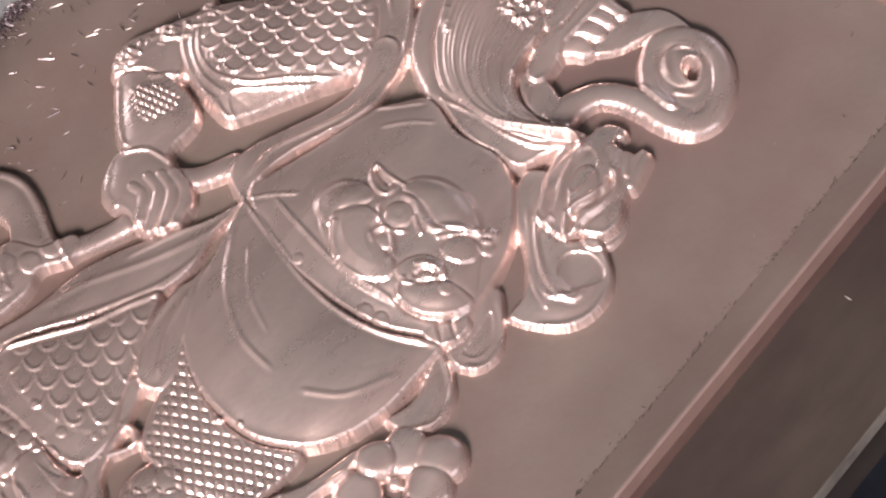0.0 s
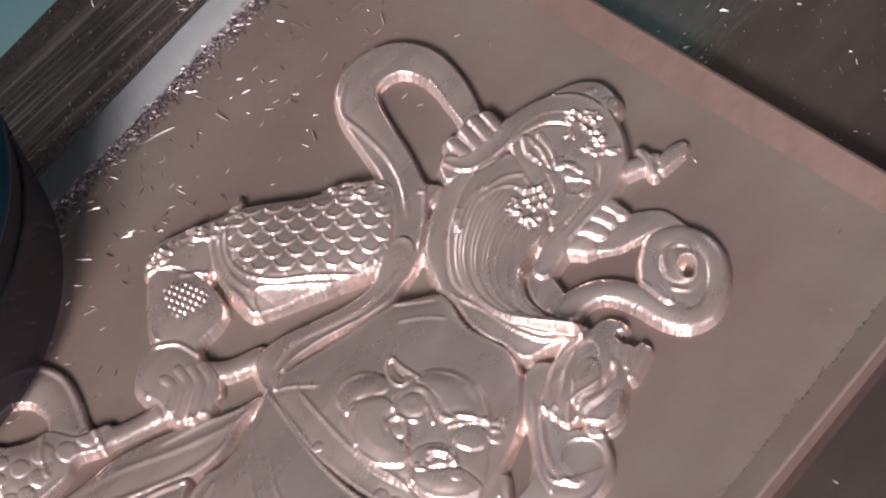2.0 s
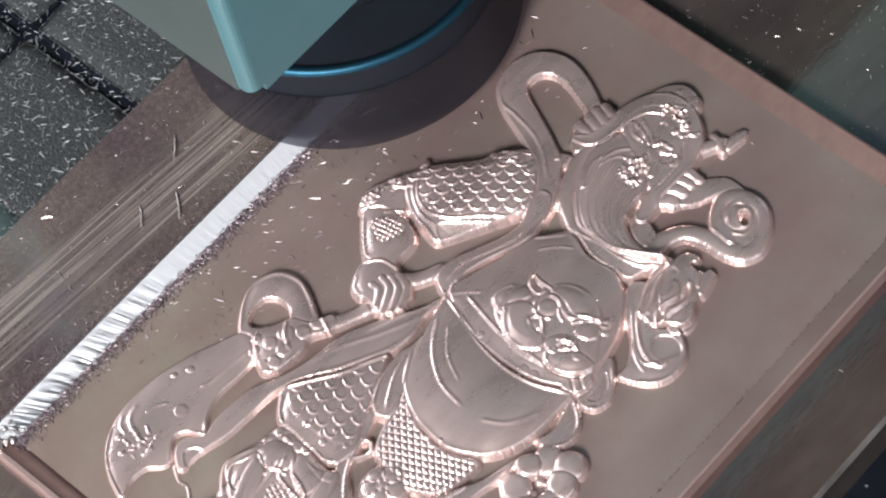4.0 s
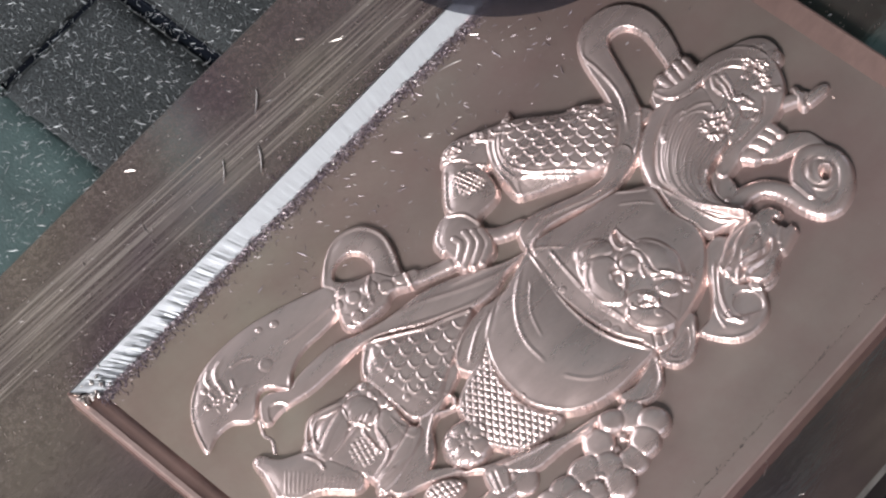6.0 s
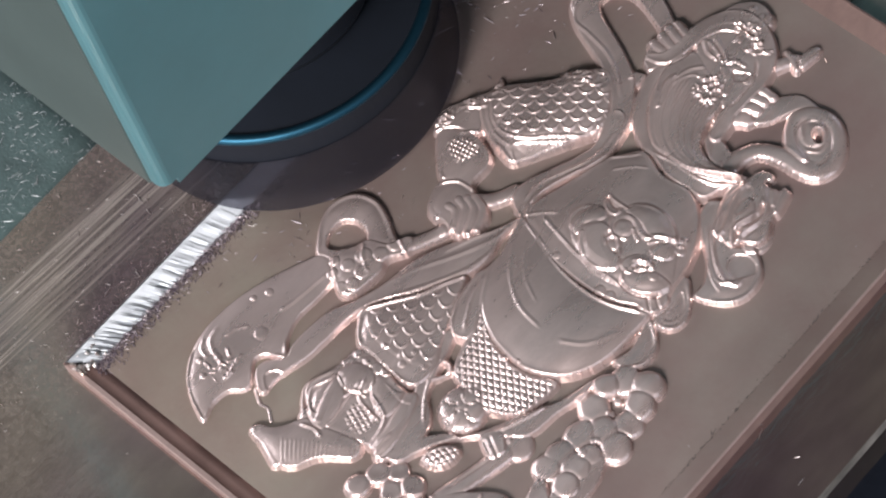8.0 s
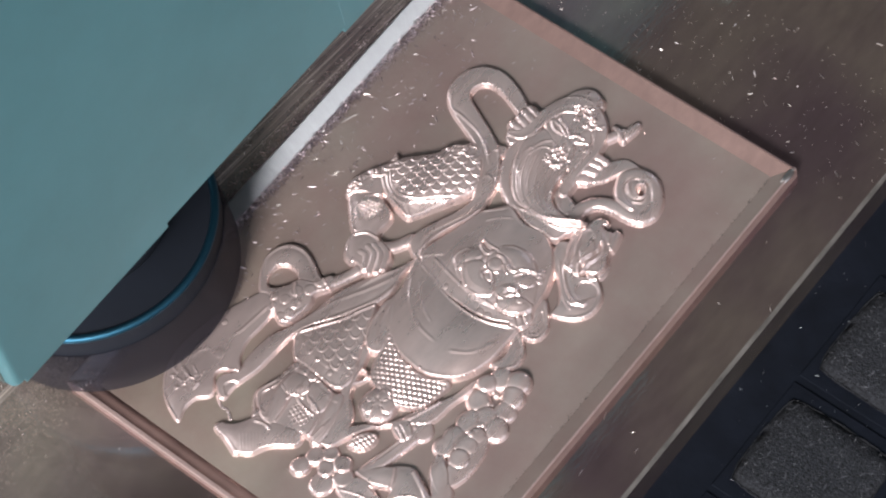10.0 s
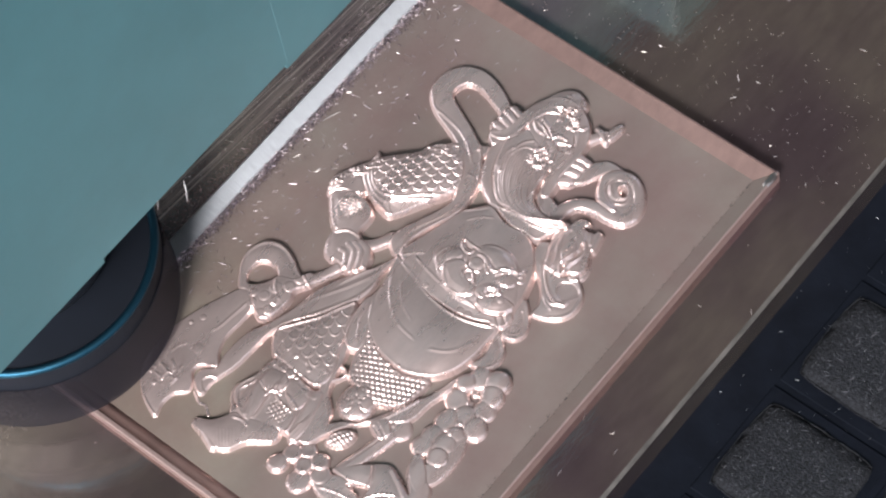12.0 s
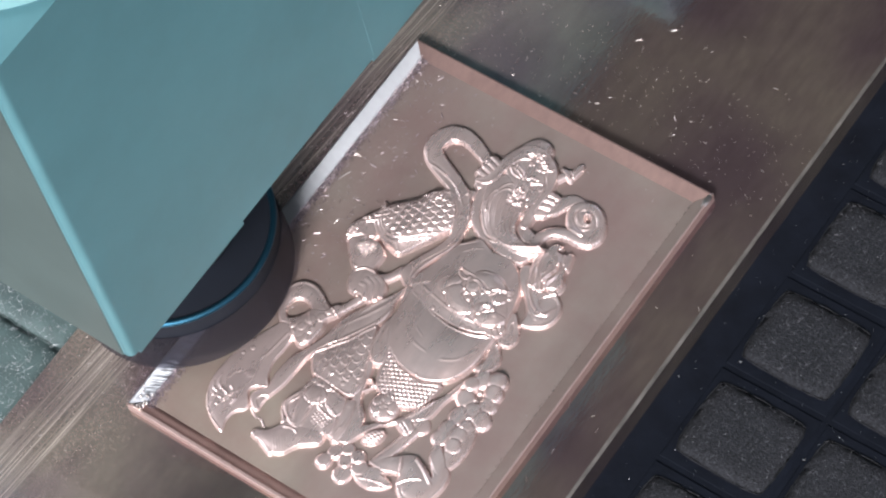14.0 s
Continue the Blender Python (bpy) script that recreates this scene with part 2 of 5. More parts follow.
STEEL = streak_steel()
WORN_EDGE = material("worn_bright_steel_edge", (0.115, 0.105, 0.095), 0.45, 0.45, 0.55, 420, 0.4, 700, (1, 0.25, 1))
CHIP = material("bright_metal_chip", (0.62, 0.56, 0.53), 0.32, 1.0, 0.1, 900)
CHIP_DARK = material("oily_dark_chip", (0.42, 0.35, 0.36), 0.35, 1.0, 0.6, 700)
SWARF = material("dark_swarf", (0.05, 0.042, 0.042), 0.6, 0.3, 0.4, 300)
GRIT = material("dark_violet_grit", (0.105, 0.078, 0.092), 0.5, 0.5, 0.6, 500)
FIBRE = material("grey_pad_fibre", (0.065, 0.066, 0.073), 0.8, 0.0, 0.6, 300)
CHIP_DIM = material("dull_metal_chip", (0.40, 0.41, 0.42), 0.45, 0.5, 0.4, 700)
CLAMP = material("dark_green_clamp_paint", (0.035, 0.065, 0.045), 0.16, 0.0, 0.25, 60, 0.04, 300, coat=0.6)
WALL_PAINT = material("workshop_wall_paint", (0.15, 0.145, 0.14), 0.8, 0, 0.06, 3)
CONCRETE = material("workshop_concrete", (0.25, 0.24, 0.23), 0.8, 0, 0.15, 5)


# ---- builders ----
def mesh_of(bm, name, mat, smooth=False):
    me = bpy.data.meshes.new(name)
    bm.normal_update()
    bm.to_mesh(me)
    bm.free()
    me.materials.append(mat)
    if smooth:
        for p in me.polygons:
            p.use_smooth = True
    return me


def part(name, bm, mat, parent=None, label="", smooth=False):
    ob = new(name, mesh_of(bm, name, mat, smooth))
    if parent:
        ob.parent = parent
    if label:
        ob["label"] = label
    return ob


def box(x0, x1, y0, y1, z0, z1, bevel=0.0, seg=2):
    bm = bmesh.new()
    bmesh.ops.create_cube(bm, size=1, matrix=Matrix.Translation(((x0 + x1) / 2, (y0 + y1) / 2, (z0 + z1) / 2)) @ Matrix.Diagonal((x1 - x0, y1 - y0, z1 - z0, 1)))
    if bevel:
        bmesh.ops.bevel(bm, geom=bm.edges[:], offset=bevel, segments=seg, affect="EDGES", profile=0.5)
    return bm


def lathe(profile, seg=64):
    """A turned body: profile of (radius, height), closed at both ends by radius 0."""
    bm = bmesh.new()
    rings = []
    for r, z in profile:
        if r <= 0:
            rings.append([bm.verts.new((0, 0, z))])
        else:
            rings.append([bm.verts.new((r * math.cos(a * 2 * math.pi / seg), r * math.sin(a * 2 * math.pi / seg), z)) for a in range(seg)])
    for a, b in zip(rings, rings[1:]):
        for i in range(seg):
            j = (i + 1) % seg
            if len(a) == 1 and len(b) > 1:
                bm.faces.new((a[0], b[j], b[i]))
            elif len(b) == 1 and len(a) > 1:
                bm.faces.new((a[i], a[j], b[0]))
            elif len(a) > 1:
                bm.faces.new((a[i], a[j], b[j], b[i]))
    bmesh.ops.recalc_face_normals(bm, faces=bm.faces[:])
    return bm


def thing(name, label, category, group="", kind=""):
    ob = new(name)
    ob.empty_display_size = 0.01
    return tagged(ob, label, category, group, kind)


# ---- the copper plate on its steel block ----
PX, PY = 120 * MM, 162 * MM          # the plate
RIM_W, DEPTH, SIDE = 5.0 * MM, 2.2 * MM, 4.3 * MM
BLOCK_TOP = -SIDE


def build_block():
    x0, x1, y0, y1 = -34 * MM, 139.5 * MM, -140 * MM, 320 * MM
    bm = box(x0, x1, y0, y1, -15 * MM, BLOCK_TOP)
    for side, width in ((x0, 0.3), (x1, 0.9)):
        edge = [e for e in bm.edges if all(abs(v.co.x - side) < 1e-6 and abs(v.co.z - BLOCK_TOP) < 1e-6 for v in e.verts)]
        for f in bmesh.ops.bevel(bm, geom=edge, offset=width * MM, segments=1, affect="EDGES")["faces"]:
            f.material_index = 1
    ob = part("steel_block", bm, STEEL)
    ob.data.materials.append(WORN_EDGE)
    tagged(ob, "long dark oiled steel block with machined streaks under the copper plate", "steel block")


def build_plate():
    plate = thing("copper_plate", "rectangular pinkish copper plate milled out to a shallow sloped tray", "metal plate")
    w = RIM_W
    o = [(0, 0), (PX, 0), (PX, PY), (0, PY)]
    i = [(w, w), (PX - w, w), (PX - w, PY - w), (w, PY - w)]
    bm = bmesh.new()
    vs = [bm.verts.new((x, y, -DEPTH)) for x, y in i]
    bm.faces.new(vs)
    low = [bm.verts.new((x, y, -SIDE)) for x, y in i]
    bm.faces.new(low[::-1])
    for k in range(4):
        bm.faces.new((vs[k - 1], low[k - 1], low[k], vs[k]))
    part("tray_floor", bm, COPPER, plate)
    rng = random.Random(4)
    for k in range(4):
        a, b = k, (k + 1) % 4
        bright = k == 3
        bm = bmesh.new()
        n = 330 if bright else 60
        rows, lift = [], 0.0
        for s in range(n + 1):
            u = s / n
            ox, oy = (o[a][0] * (1 - u) + o[b][0] * u, o[a][1] * (1 - u) + o[b][1] * u)
            ix, iy = (i[a][0] * (1 - u) + i[b][0] * u, i[a][1] * (1 - u) + i[b][1] * u)
            bite = 0.0
            if bright:
                # the cutter chattered towards the plate's lower corner
                rough = 0.12 + min(1.0, max(0.0, (u - 0.70) / 0.05)) * 0.7 + min(1.0, max(0.0, (u - 0.81) / 0.04)) * 0.9
                lift = 0.55 * lift + rng.gauss(0, 0.10) * rough
                bite = rng.gauss(0, 0.05) * max(0.0, rough - 0.8)
            r = []
            profile = ((0.0, -SIDE), (0.0, -0.35 * MM), (0.055, 0.0), (0.12, -0.05 * MM), (0.55, -DEPTH * 0.5 + lift * 0.6 * MM), (1.0 + bite, -DEPTH + 0.25 * lift * MM), (1.0, -SIDE))
            if k == 0:
                profile = ((0.0, -SIDE), (0.0, -1.35 * MM), (0.05, -1.1 * MM), (0.24, -1.12 * MM), (0.28, -1.4 * MM), (0.62, -1.92 * MM), (1.0, -DEPTH), (1.0, -SIDE))
            for v, z in profile:
                r.append(bm.verts.new((ox * (1 - v) + ix * v, oy * (1 - v) + iy * v, z)))
            rows.append(r)
        for p, q in zip(rows, rows[1:]):
            for c in range(len(p) - 1):
                f = bm.faces.new((p[c], q[c], q[c + 1], p[c + 1]))
                f.material_index = 1 if c < (3 if k == 0 else 2) else 0
                f.smooth = k == 0 and c in (4, 5)
        uv = bm.loops.layers.uv.new("along")
        for f in bm.faces:
            for lp in f.loops:
                lp[uv].uv = (lp.vert.co.y * 8, lp.vert.co.x * 8)
        # each side's colour carries how light falls on it
        rim = part("sloped_rim", bm, (COPPER_FILLET, COPPER, DIM_COPPER_CUT, GLINT_CUT)[k], plate, "milled inner slope with chatter marks, its glint put into the colour" if bright else "")
        rim.data.materials.append(LIT_COPPER_EDGE)
    # a bright burr on the plate's far corner
    bm = bmesh.new()
    bmesh.ops.create_icosphere(bm, subdivisions=2, radius=1.0, matrix=Matrix.Translation((PX - 0.7 * MM, PY - 3.0 * MM, -0.55 * MM)) @ Matrix.Diagonal((1.1 * MM, 3.4 * MM, 0.8 * MM, 1)))
    part("corner_burr", bm, CHIP, plate, "bright burr on the plate's corner", True)
    # crushed bright metal where the slope ends
    bm = bmesh.new()
    for _ in range(46):
        u = rng.random()
        at = Matrix.Translation(((0.6 + 4.6 * rng.random()) * MM, (0.8 + 7.5 * u * u) * MM, (-0.35 - 1.0 * rng.random()) * MM))
        size = rng.uniform(0.25, 0.75) * MM
        bmesh.ops.create_icosphere(bm, subdivisions=1, radius=size, matrix=at @ Euler((rng.random() * 3, rng.random() * 3, rng.random() * 3)).to_matrix().to_4x4() @ Matrix.Diagonal((1.2, 0.7, 0.45, 1)))
    part("corner_burr", bm, CHIP, plate, "crushed bright metal at the end of the slope")


# ---- the machine table ----
def build_table():
    base = part("machine_table", box(-0.6, 0.75, -0.6, 0.8, -45 * MM, -15 * MM), GROOVE)
    tagged(base, "black machine table bed under the steel block and pads", "machine table", kind="structure")


def build_base():
    base = part("machine_base", box(-0.5, 0.65, -0.5, 0.7, -0.9, -45 * MM, 0.01, 2), OLIVE)
    tagged(base, "olive grey painted cast base under the machine table", "machine base", kind="structure")


def build_pads():
    def one(label, mat, spots, wx=16.8, wy=14.6, slump=0.07):
        pad = thing("table_pad", label, "table pad", "pads of the machine table")
        bm = box(-wx * MM, wx * MM, -wy * MM, wy * MM, -0.2 * MM, 2.3 * MM)
        bmesh.ops.subdivide_edges(bm, edges=bm.edges[:], cuts=14, use_grid_fill=True)
        rng = random.Random(3)
        for v in bm.verts:
            # a fibre pad: slumped borders, ragged and lumpy all over
            d = min(wx * MM - abs(v.co.x), wy * MM - abs(v.co.y))
            if v.co.z > 1 * MM:
                v.co.z -= 1.7 * MM * max(0.0, 1 - d / (4.5 * MM)) ** 1.7 + rng.uniform(0, 0.35) * MM
            # corners drawn in
            a, b = abs(v.co.x) / (wx * MM), abs(v.co.y) / (wy * MM)
            pull = 1 - slump * (min(a, 1) * min(b, 1)) ** 3
            v.co.x, v.co.y = v.co.x * pull, v.co.y * pull
            v.co.x += rng.uniform(-0.3, 0.3) * MM
            v.co.y += rng.uniform(-0.3, 0.3) * MM
        part("pad_cushion", bm, mat, pad, "", True)
        part("pad_tray", box(-18.7 * MM, 18.7 * MM, -18.2 * MM, 18.2 * MM, -0.2 * MM, 0.35 * MM, 0.2 * MM, 1), GROOVE, pad, "black grooved tray round the pad")
        z = -14.8 * MM
        pad.matrix_basis = pose(spots[0][0] * MM, spots[0][1] * MM, z)
        for x, y in spots[1:]:
            copy_thing(pad, pose(x * MM, y * MM, z))
    east = [(170.6 + 39.5 * i, 136.6 + 38.5 * j) for i in range(4) for j in range(-5, 6)]
    west = [(-54.6 - 39.5 * i, 60.9 + 38.5 * j) for i in range(4) for j in range(0, 6)]
    green = [(-54.6 - 39.5 * i, 65.3 + 38.5 * j) for i in range(4) for j in range(-5, 0)]
    one("square black fibre pad sprinkled with fine metal chips", PAD, east)
    one("square dark fibre pad thickly dusted with metal chips", PAD_DUSTY, west, 18.6, 17.4, 0.01)
    one("square dull green pad strewn with metal chips", PAD_GREEN, green, 19.6, 19.2, 0.0)


def build_clamp():
    clamp = thing("clamp_plate", "glossy dark green clamp plate with a rounded rim", "clamp")
    bm = bmesh.new()
    ring = []
    for cx, cy, a0 in ((74, -36.5, 0), (39, -36.5, 90), (39, -82, 180), (74, -82, 270)):
        for k in range(9):
            a = radians(a0 + k * 11.25)
            ring.append(bm.verts.new(((cx + 8 * math.cos(a)) * MM, (cy + 8 * math.sin(a)) * MM, BLOCK_TOP)))
    foot = bm.faces.new(ring)
    up = bmesh.ops.extrude_face_region(bm, geom=[foot])
    top = [v for v in up["geom"] if isinstance(v, bmesh.types.BMVert)]
    bmesh.ops.translate(bm, verts=top, vec=(0, 0, 5.8 * MM))
    edges = [e for e in bm.edges if e.verts[0] in top and e.verts[1] in top]
    bmesh.ops.bevel(bm, geom=edges, offset=1.6 * MM, segments=3, affect="EDGES", profile=0.5)
    bmesh.ops.recalc_face_normals(bm, faces=bm.faces[:])
    part("plate_body", bm, CLAMP, clamp)


def strew(name, label, spots, mat, thin=0.07):
    """Loose slivers, each a thin bent three-sided needle."""
    vs, fs = [], []
    for x, y, z, size, a, tilt in spots:
        c, s = math.cos(a), math.sin(a)
        w = size * thin
        pts = []
        for k, (u, h) in enumerate(((-0.5, 0.0), (0.0, 0.12 * tilt), (0.5, 0.3 * tilt))):
            fat = w * (0.5, 1.0, 0.4)[k]
            for du, dv in ((0, fat), (0, -fat)):
                pts.append((x + (u * size) * c - dv * s, y + (u * size) * s + dv * c, z + h * size + 0.00012))
            pts.append((x + u * size * c, y + u * size * s, z + h * size + fat * 1.2 + 0.00012))
        o = len(vs)
        vs += pts
        for k in (0, 3):
            for m, n in ((0, 1), (1, 2), (2, 0)):
                fs.append((o + k + m, o + k + n, o + k + 3 + n, o + k + 3 + m))
        fs += [(o, o + 2, o + 1), (o + 6, o + 7, o + 8)]
    me = bpy.data.meshes.new(name)
    me.from_pydata(vs, [], fs)
    me.materials.append(mat)
    return tagged(new(name, me), label, "metal chips", kind="stuff")


def build_chips():
    rng = random.Random(21)

    def some(n, x0, x1, y0, y1, z, s0, s1):
        out = []
        for _ in range(n):
            size = rng.uniform(s0, s1) * (1.8 if rng.random() < 0.08 else 1.0)
            out.append((rng.uniform(x0, x1) * MM, rng.uniform(y0, y1) * MM, z * MM, size * MM, rng.uniform(0, 6.28), rng.uniform(0, 1)))
        return out
    # heaped along the foot of the bright slope
    heap = []
    for _ in range(3400):
        y = rng.uniform(4, 158)
        dx = abs(rng.gauss(0, 1.6))
        heap.append(((4.6 + dx) * MM, y * MM, (-2.15 + max(0.0, 0.55 - dx * 0.3) * rng.random()) * MM, rng.uniform(0.25, 0.95) * MM, rng.uniform(0, 6.28), rng.uniform(0, 1)))
    heap += some(800, -6, -0.3, 0, 160, -4.3, 0.25, 0.8) + some(240, 5, 30, 30, 157, -2.2, 0.5, 1.5)
    grains = []
    for _ in range(9000):
        y = rng.uniform(2, 159)
        dx = abs(rng.gauss(0, 1.25))
        x = 5.0 + dx if rng.random() < 0.6 else -0.35 - dx
        grains.append((x * MM, y * MM, (-2.2 if x > 0 else -4.3) * MM, rng.uniform(0.2, 0.55) * MM, rng.uniform(0, 6.28), rng.uniform(0, 1)))
    strew("slope_grit", "dark violet grit lying along the bright slope", grains, GRIT, 0.3)
    strew("slope_chips", "dark and bright milling chips heaped along the tray's slope", heap, CHIP_DARK)
    tray = some(80, 6, 45, 60, 155, -2.2, 0.3, 1.2) + some(70, 5, 24, 40, 156, -2.2, 0.3, 1.3) + some(40, 5, 115, 5, 157, -2.2, 0.3, 1.1)
    foot = []
    for _ in range(520):
        foot.append(((115.2 + rng.gauss(0, 0.35)) * MM, rng.uniform(6, 156) * MM, -2.2 * MM, rng.uniform(0.3, 0.9) * MM, rng.gauss(1.57, 0.6), 0.2))
    strew("foot_swarf", "dark dirt and swarf along the tray's slope", foot, SWARF)
    strew("tray_chips", "bright curled chips lying on the copper tray", tray, CHIP)
    block = some(150, -33, 139, -120, 300, -4.3, 0.3, 1.1) + some(520, -33, -1, -30, 200, -4.3, 0.25, 0.8) + some(420, 5, 138, 163, 200, -4.3, 0.2, 0.7)
    strew("block_chips", "fine bright chips scattered over the steel block", block, CHIP)
    table = some(15000, -150, -35, -40, 190, -12.7, 0.3, 1.35) + some(1300, 141, 290, -40, 260, -12.8, 0.25, 0.7)
    strew("table_chips", "fine chips dusted over the black table pads", table, CHIP_DIM, 0.05)
    # matted fibres standing out of the east pads
    fuzz = []
    for i in range(4):
        for j in range(-5, 4):
            cx, cy = 170.6 + 39.5 * i, 136.6 + 38.5 * j
            fuzz += some(560, cx - 15.5, cx + 15.5, cy - 13.3, cy + 13.3, -12.75, 0.4, 1.25)
    strew("pad_fibres", "matted grey fibres on the black table pads", fuzz, FIBRE, 0.04)


def build_slivers():
    """The long curled slivers that lie about singly."""
    bm = bmesh.new()
    rows = []
    for k in range(9):
        u = k / 8 - 0.5
        w = 0.030 * (1 - (2 * u) ** 2) + 0.010
        x, y, z = u, 0.05 * math.cos(3 * u), 0.04 + 0.05 * (u + 0.5) ** 2
        rows.append([bm.verts.new(p) for p in ((x, y - w, z), (x, y, z + w * 0.8), (x, y + w, z), (x, y, z - 0.02))])
    for a, b in zip(rows, rows[1:]):
        for i in range(4):
            bm.faces.new((a[i], b[i], b[i - 3], a[i - 3]))
    bm.faces.new(rows[0])
    bm.faces.new(rows[-1][::-1])
    bmesh.ops.recalc_face_normals(bm, faces=bm.faces[:])
    first = part("metal_sliver", bm, CHIP)
    tagged(first, "thin bright curled metal sliver lying loose", "metal chip", "loose metal slivers")
    spots = [(9.8, 106.3, -2.1, 5.5, 66), (-19.3, 75.1, -4.2, 7.0, -47), (-12.9, 58.4, -4.2, 6.0, -42), (-8.5, 65.3, -4.2, 7.0, -39)]
    rng = random.Random(17)
    for _ in range(10):
        spots.append((rng.uniform(-30, -3), rng.uniform(0, 120), -4.2, rng.uniform(1.6, 3.0), rng.uniform(0, 180)))
    for _ in range(24):
        spots.append((rng.uniform(20, 137), rng.uniform(164, 212), -4.2, rng.uniform(1.2, 2.4), rng.uniform(0, 180)))
    for _ in range(8):
        spots.append((rng.uniform(121, 138), rng.uniform(10, 150), -4.2, rng.uniform(1.2, 2.6), rng.uniform(0, 180)))
    for _ in range(10):
        spots.append((rng.uniform(8, 26), rng.uniform(70, 154), -2.15, rng.uniform(1.2, 2.4), rng.uniform(0, 180)))

    def place(x, y, z, size, turn):
        return pose(x * MM, y * MM, z * MM, 0, 0, turn) @ Matrix.Scale(size / spots[0][3], 4)
    x, y, z, size, turn = spots[0]
    first.data.transform(Matrix.Scale(size * MM, 4))
    first.matrix_basis = pose(x * MM, y * MM, z * MM, 0, 0, turn)
    for s in spots[1:]:
        copy_thing(first, place(*s))


# ---- the machine head: teal housing, black spindle nose, smoked chip guard ----
def build_head():
    head = thing("milling_head", "teal painted milling head with black spindle guard over the plate", "machine head")
    mm = [k * MM for k in (-78, 49, -58.5, 145, 82, 236)]
    bm = box(*mm)
    corner = [e for e in bm.edges if all(v.co.x > 48 * MM and v.co.y < 0 for v in e.verts)]
    bmesh.ops.bevel(bm, geom=corner, offset=2.2 * MM, segments=5, affect="EDGES", profile=0.5)
    part("housing", bm, TEAL, head, "teal painted steel box housing")
    for y0, y1 in ((-55, -4), (63, 144)):
        part("bottom_lip", box(43 * MM, 48.9 * MM, y0 * MM, y1 * MM, 80 * MM, 83 * MM), TEAL, head)
    part("cover_panel", box(46 * MM, 49.05 * MM, 63.4 * MM, 144 * MM, 82.2 * MM, 234 * MM, 0.08 * MM, 1), TEAL, head)
    part("front_plate", box(-77 * MM, 45.6 * MM, -58.9 * MM, -57.5 * MM, 81 * MM, 235 * MM, 0.5 * MM, 2), TEAL_GREY, head, "greyish teal painted front plate")
    prof = [(0, 236), (56, 236), (58, 238), (58, 244), (56, 246), (0, 246)]
    part("motor_flange", lathe([(r * MM, z * MM) for r, z in prof], 72), TEAL_LIGHT, head, "pale teal round motor flange")
    prof = [(0, 1.0), (1.2, 1.0), (1.6, 3), (1.6, 14), (3, 16), (3, 22), (0, 22)]
    part("cutter", lathe([(r * MM, z * MM) for r, z in prof], 24), CHIP, head, "slim bright milling cutter")
    prof = [(0, 30.5), (20, 30.5), (24, 31.5), (25, 34), (25, 42), (26.5, 43), (27, 46), (27, 52), (30, 54), (31, 57), (31, 84), (0, 84)]
    part("spindle_nose", lathe([(r * MM, z * MM) for r, z in prof], 72), BLACK, head, "black turned spindle nose")
    prof = [(36.0, 20), (36.0, 27.6), (34.9, 28.2), (3, 28.2), (3, 27.2), (34, 27.2), (34.8, 26.6), (34.8, 20), (36.0, 20)]
    guard = part("chip_guard", lathe([(r * MM, z * MM) for r, z in prof], 96), BLACK, head, "black plastic chip guard ring")
    prof = [(35.4 + 1.15 * math.cos(k * math.pi / 6), 28.2 + 1.15 * math.sin(k * math.pi / 6)) for k in range(13)]
    part("rim_band", lathe([(r * MM, z * MM) for r, z in prof], 128), BLUE_RING, guard, "glossy dark blue rim band", True)
    prof = [(26.9, 47.0), (27.6, 46.6), (28.0, 47.4), (27.6, 48.2), (26.9, 47.8)]
    part("collar_ring", lathe([(r * MM, z * MM) for r, z in prof], 96), BLUE_RING, head, "thin shiny collar ring", True)
    prof = [(37.3, 1.9), (36.6, 20.4), (35.4, 20.4), (36.1, 1.9), (37.3, 1.9)]
    part("guard_skirt", lathe([(r * MM, z * MM) for r, z in prof], 128), SMOKED, head, "smoked see-through plastic skirt under the guard")
    part("drive_box", box(-78 * MM, 4.6 * MM, 257 * MM, 350 * MM, 70 * MM, 180 * MM, 1.5 * MM, 2), TEAL, head, "teal painted drive box")
    # unseen carriage, added; hung low to hold off light from the west
    part("slide_carriage", box(-114 * MM, -78.5 * MM, -56 * MM, 352 * MM, 84 * MM, 330 * MM, 2 * MM, 2), TEAL, head, "unseen teal carriage plate added on the beam's rails, blocking west light")
    return head


# the head slides along the machine's beam: seconds and millimetres
HEAD_ROWS = [(0, -11, 30), (0.5, -11, 34), (1.0, -11, 40), (1.5, -11, 48), (2, -11, 54), (2.5, -11, 69), (3, -11, 88), (3.5, -10.5, 106), (3.7, -10.5, 113), (4.5, -10.5, 141), (5.15, -10.5, 163), (5.375, -10.5, 167),
             (5.6, -10.5, 163), (5.8, -10.5, 157), (6.0, -10.5, 150), (6.5, -10.5, 133), (7, -10.5, 115.5), (7.2, -10.5, 108), (8.2, -12, 74), (9.0, -13, 50), (9.5, -13, 42), (10, -13.5, 31), (10.5, -14, 21), (11, -14.2, 15),
             (11.5, -14.2, 14.5), (12, -14.2, 15.5), (12.5, -14.2, 23), (13, -14.4, 30.5), (13.5, -14.2, 38), (14, -14.0, 49)]


def motions():
    walk(HEAD, [(t, pose(x * MM, y * MM, 0)) for t, x, y in HEAD_ROWS])


# ---- the relief figure: strokes laid into one height field, in millimetres over the tray floor ----
GRID = 0.125
GX0, GX1, GY0, GY1 = 8.0, 112.0, 2.0, 158.0
NX, NY = int((GX1 - GX0) / GRID) + 1, int((GY1 - GY0) / GRID) + 1
H = np.zeros((NY, NX))
AX, AY = np.meshgrid(GX0 + GRID * np.arange(NX), GY0 + GRID * np.arange(NY))


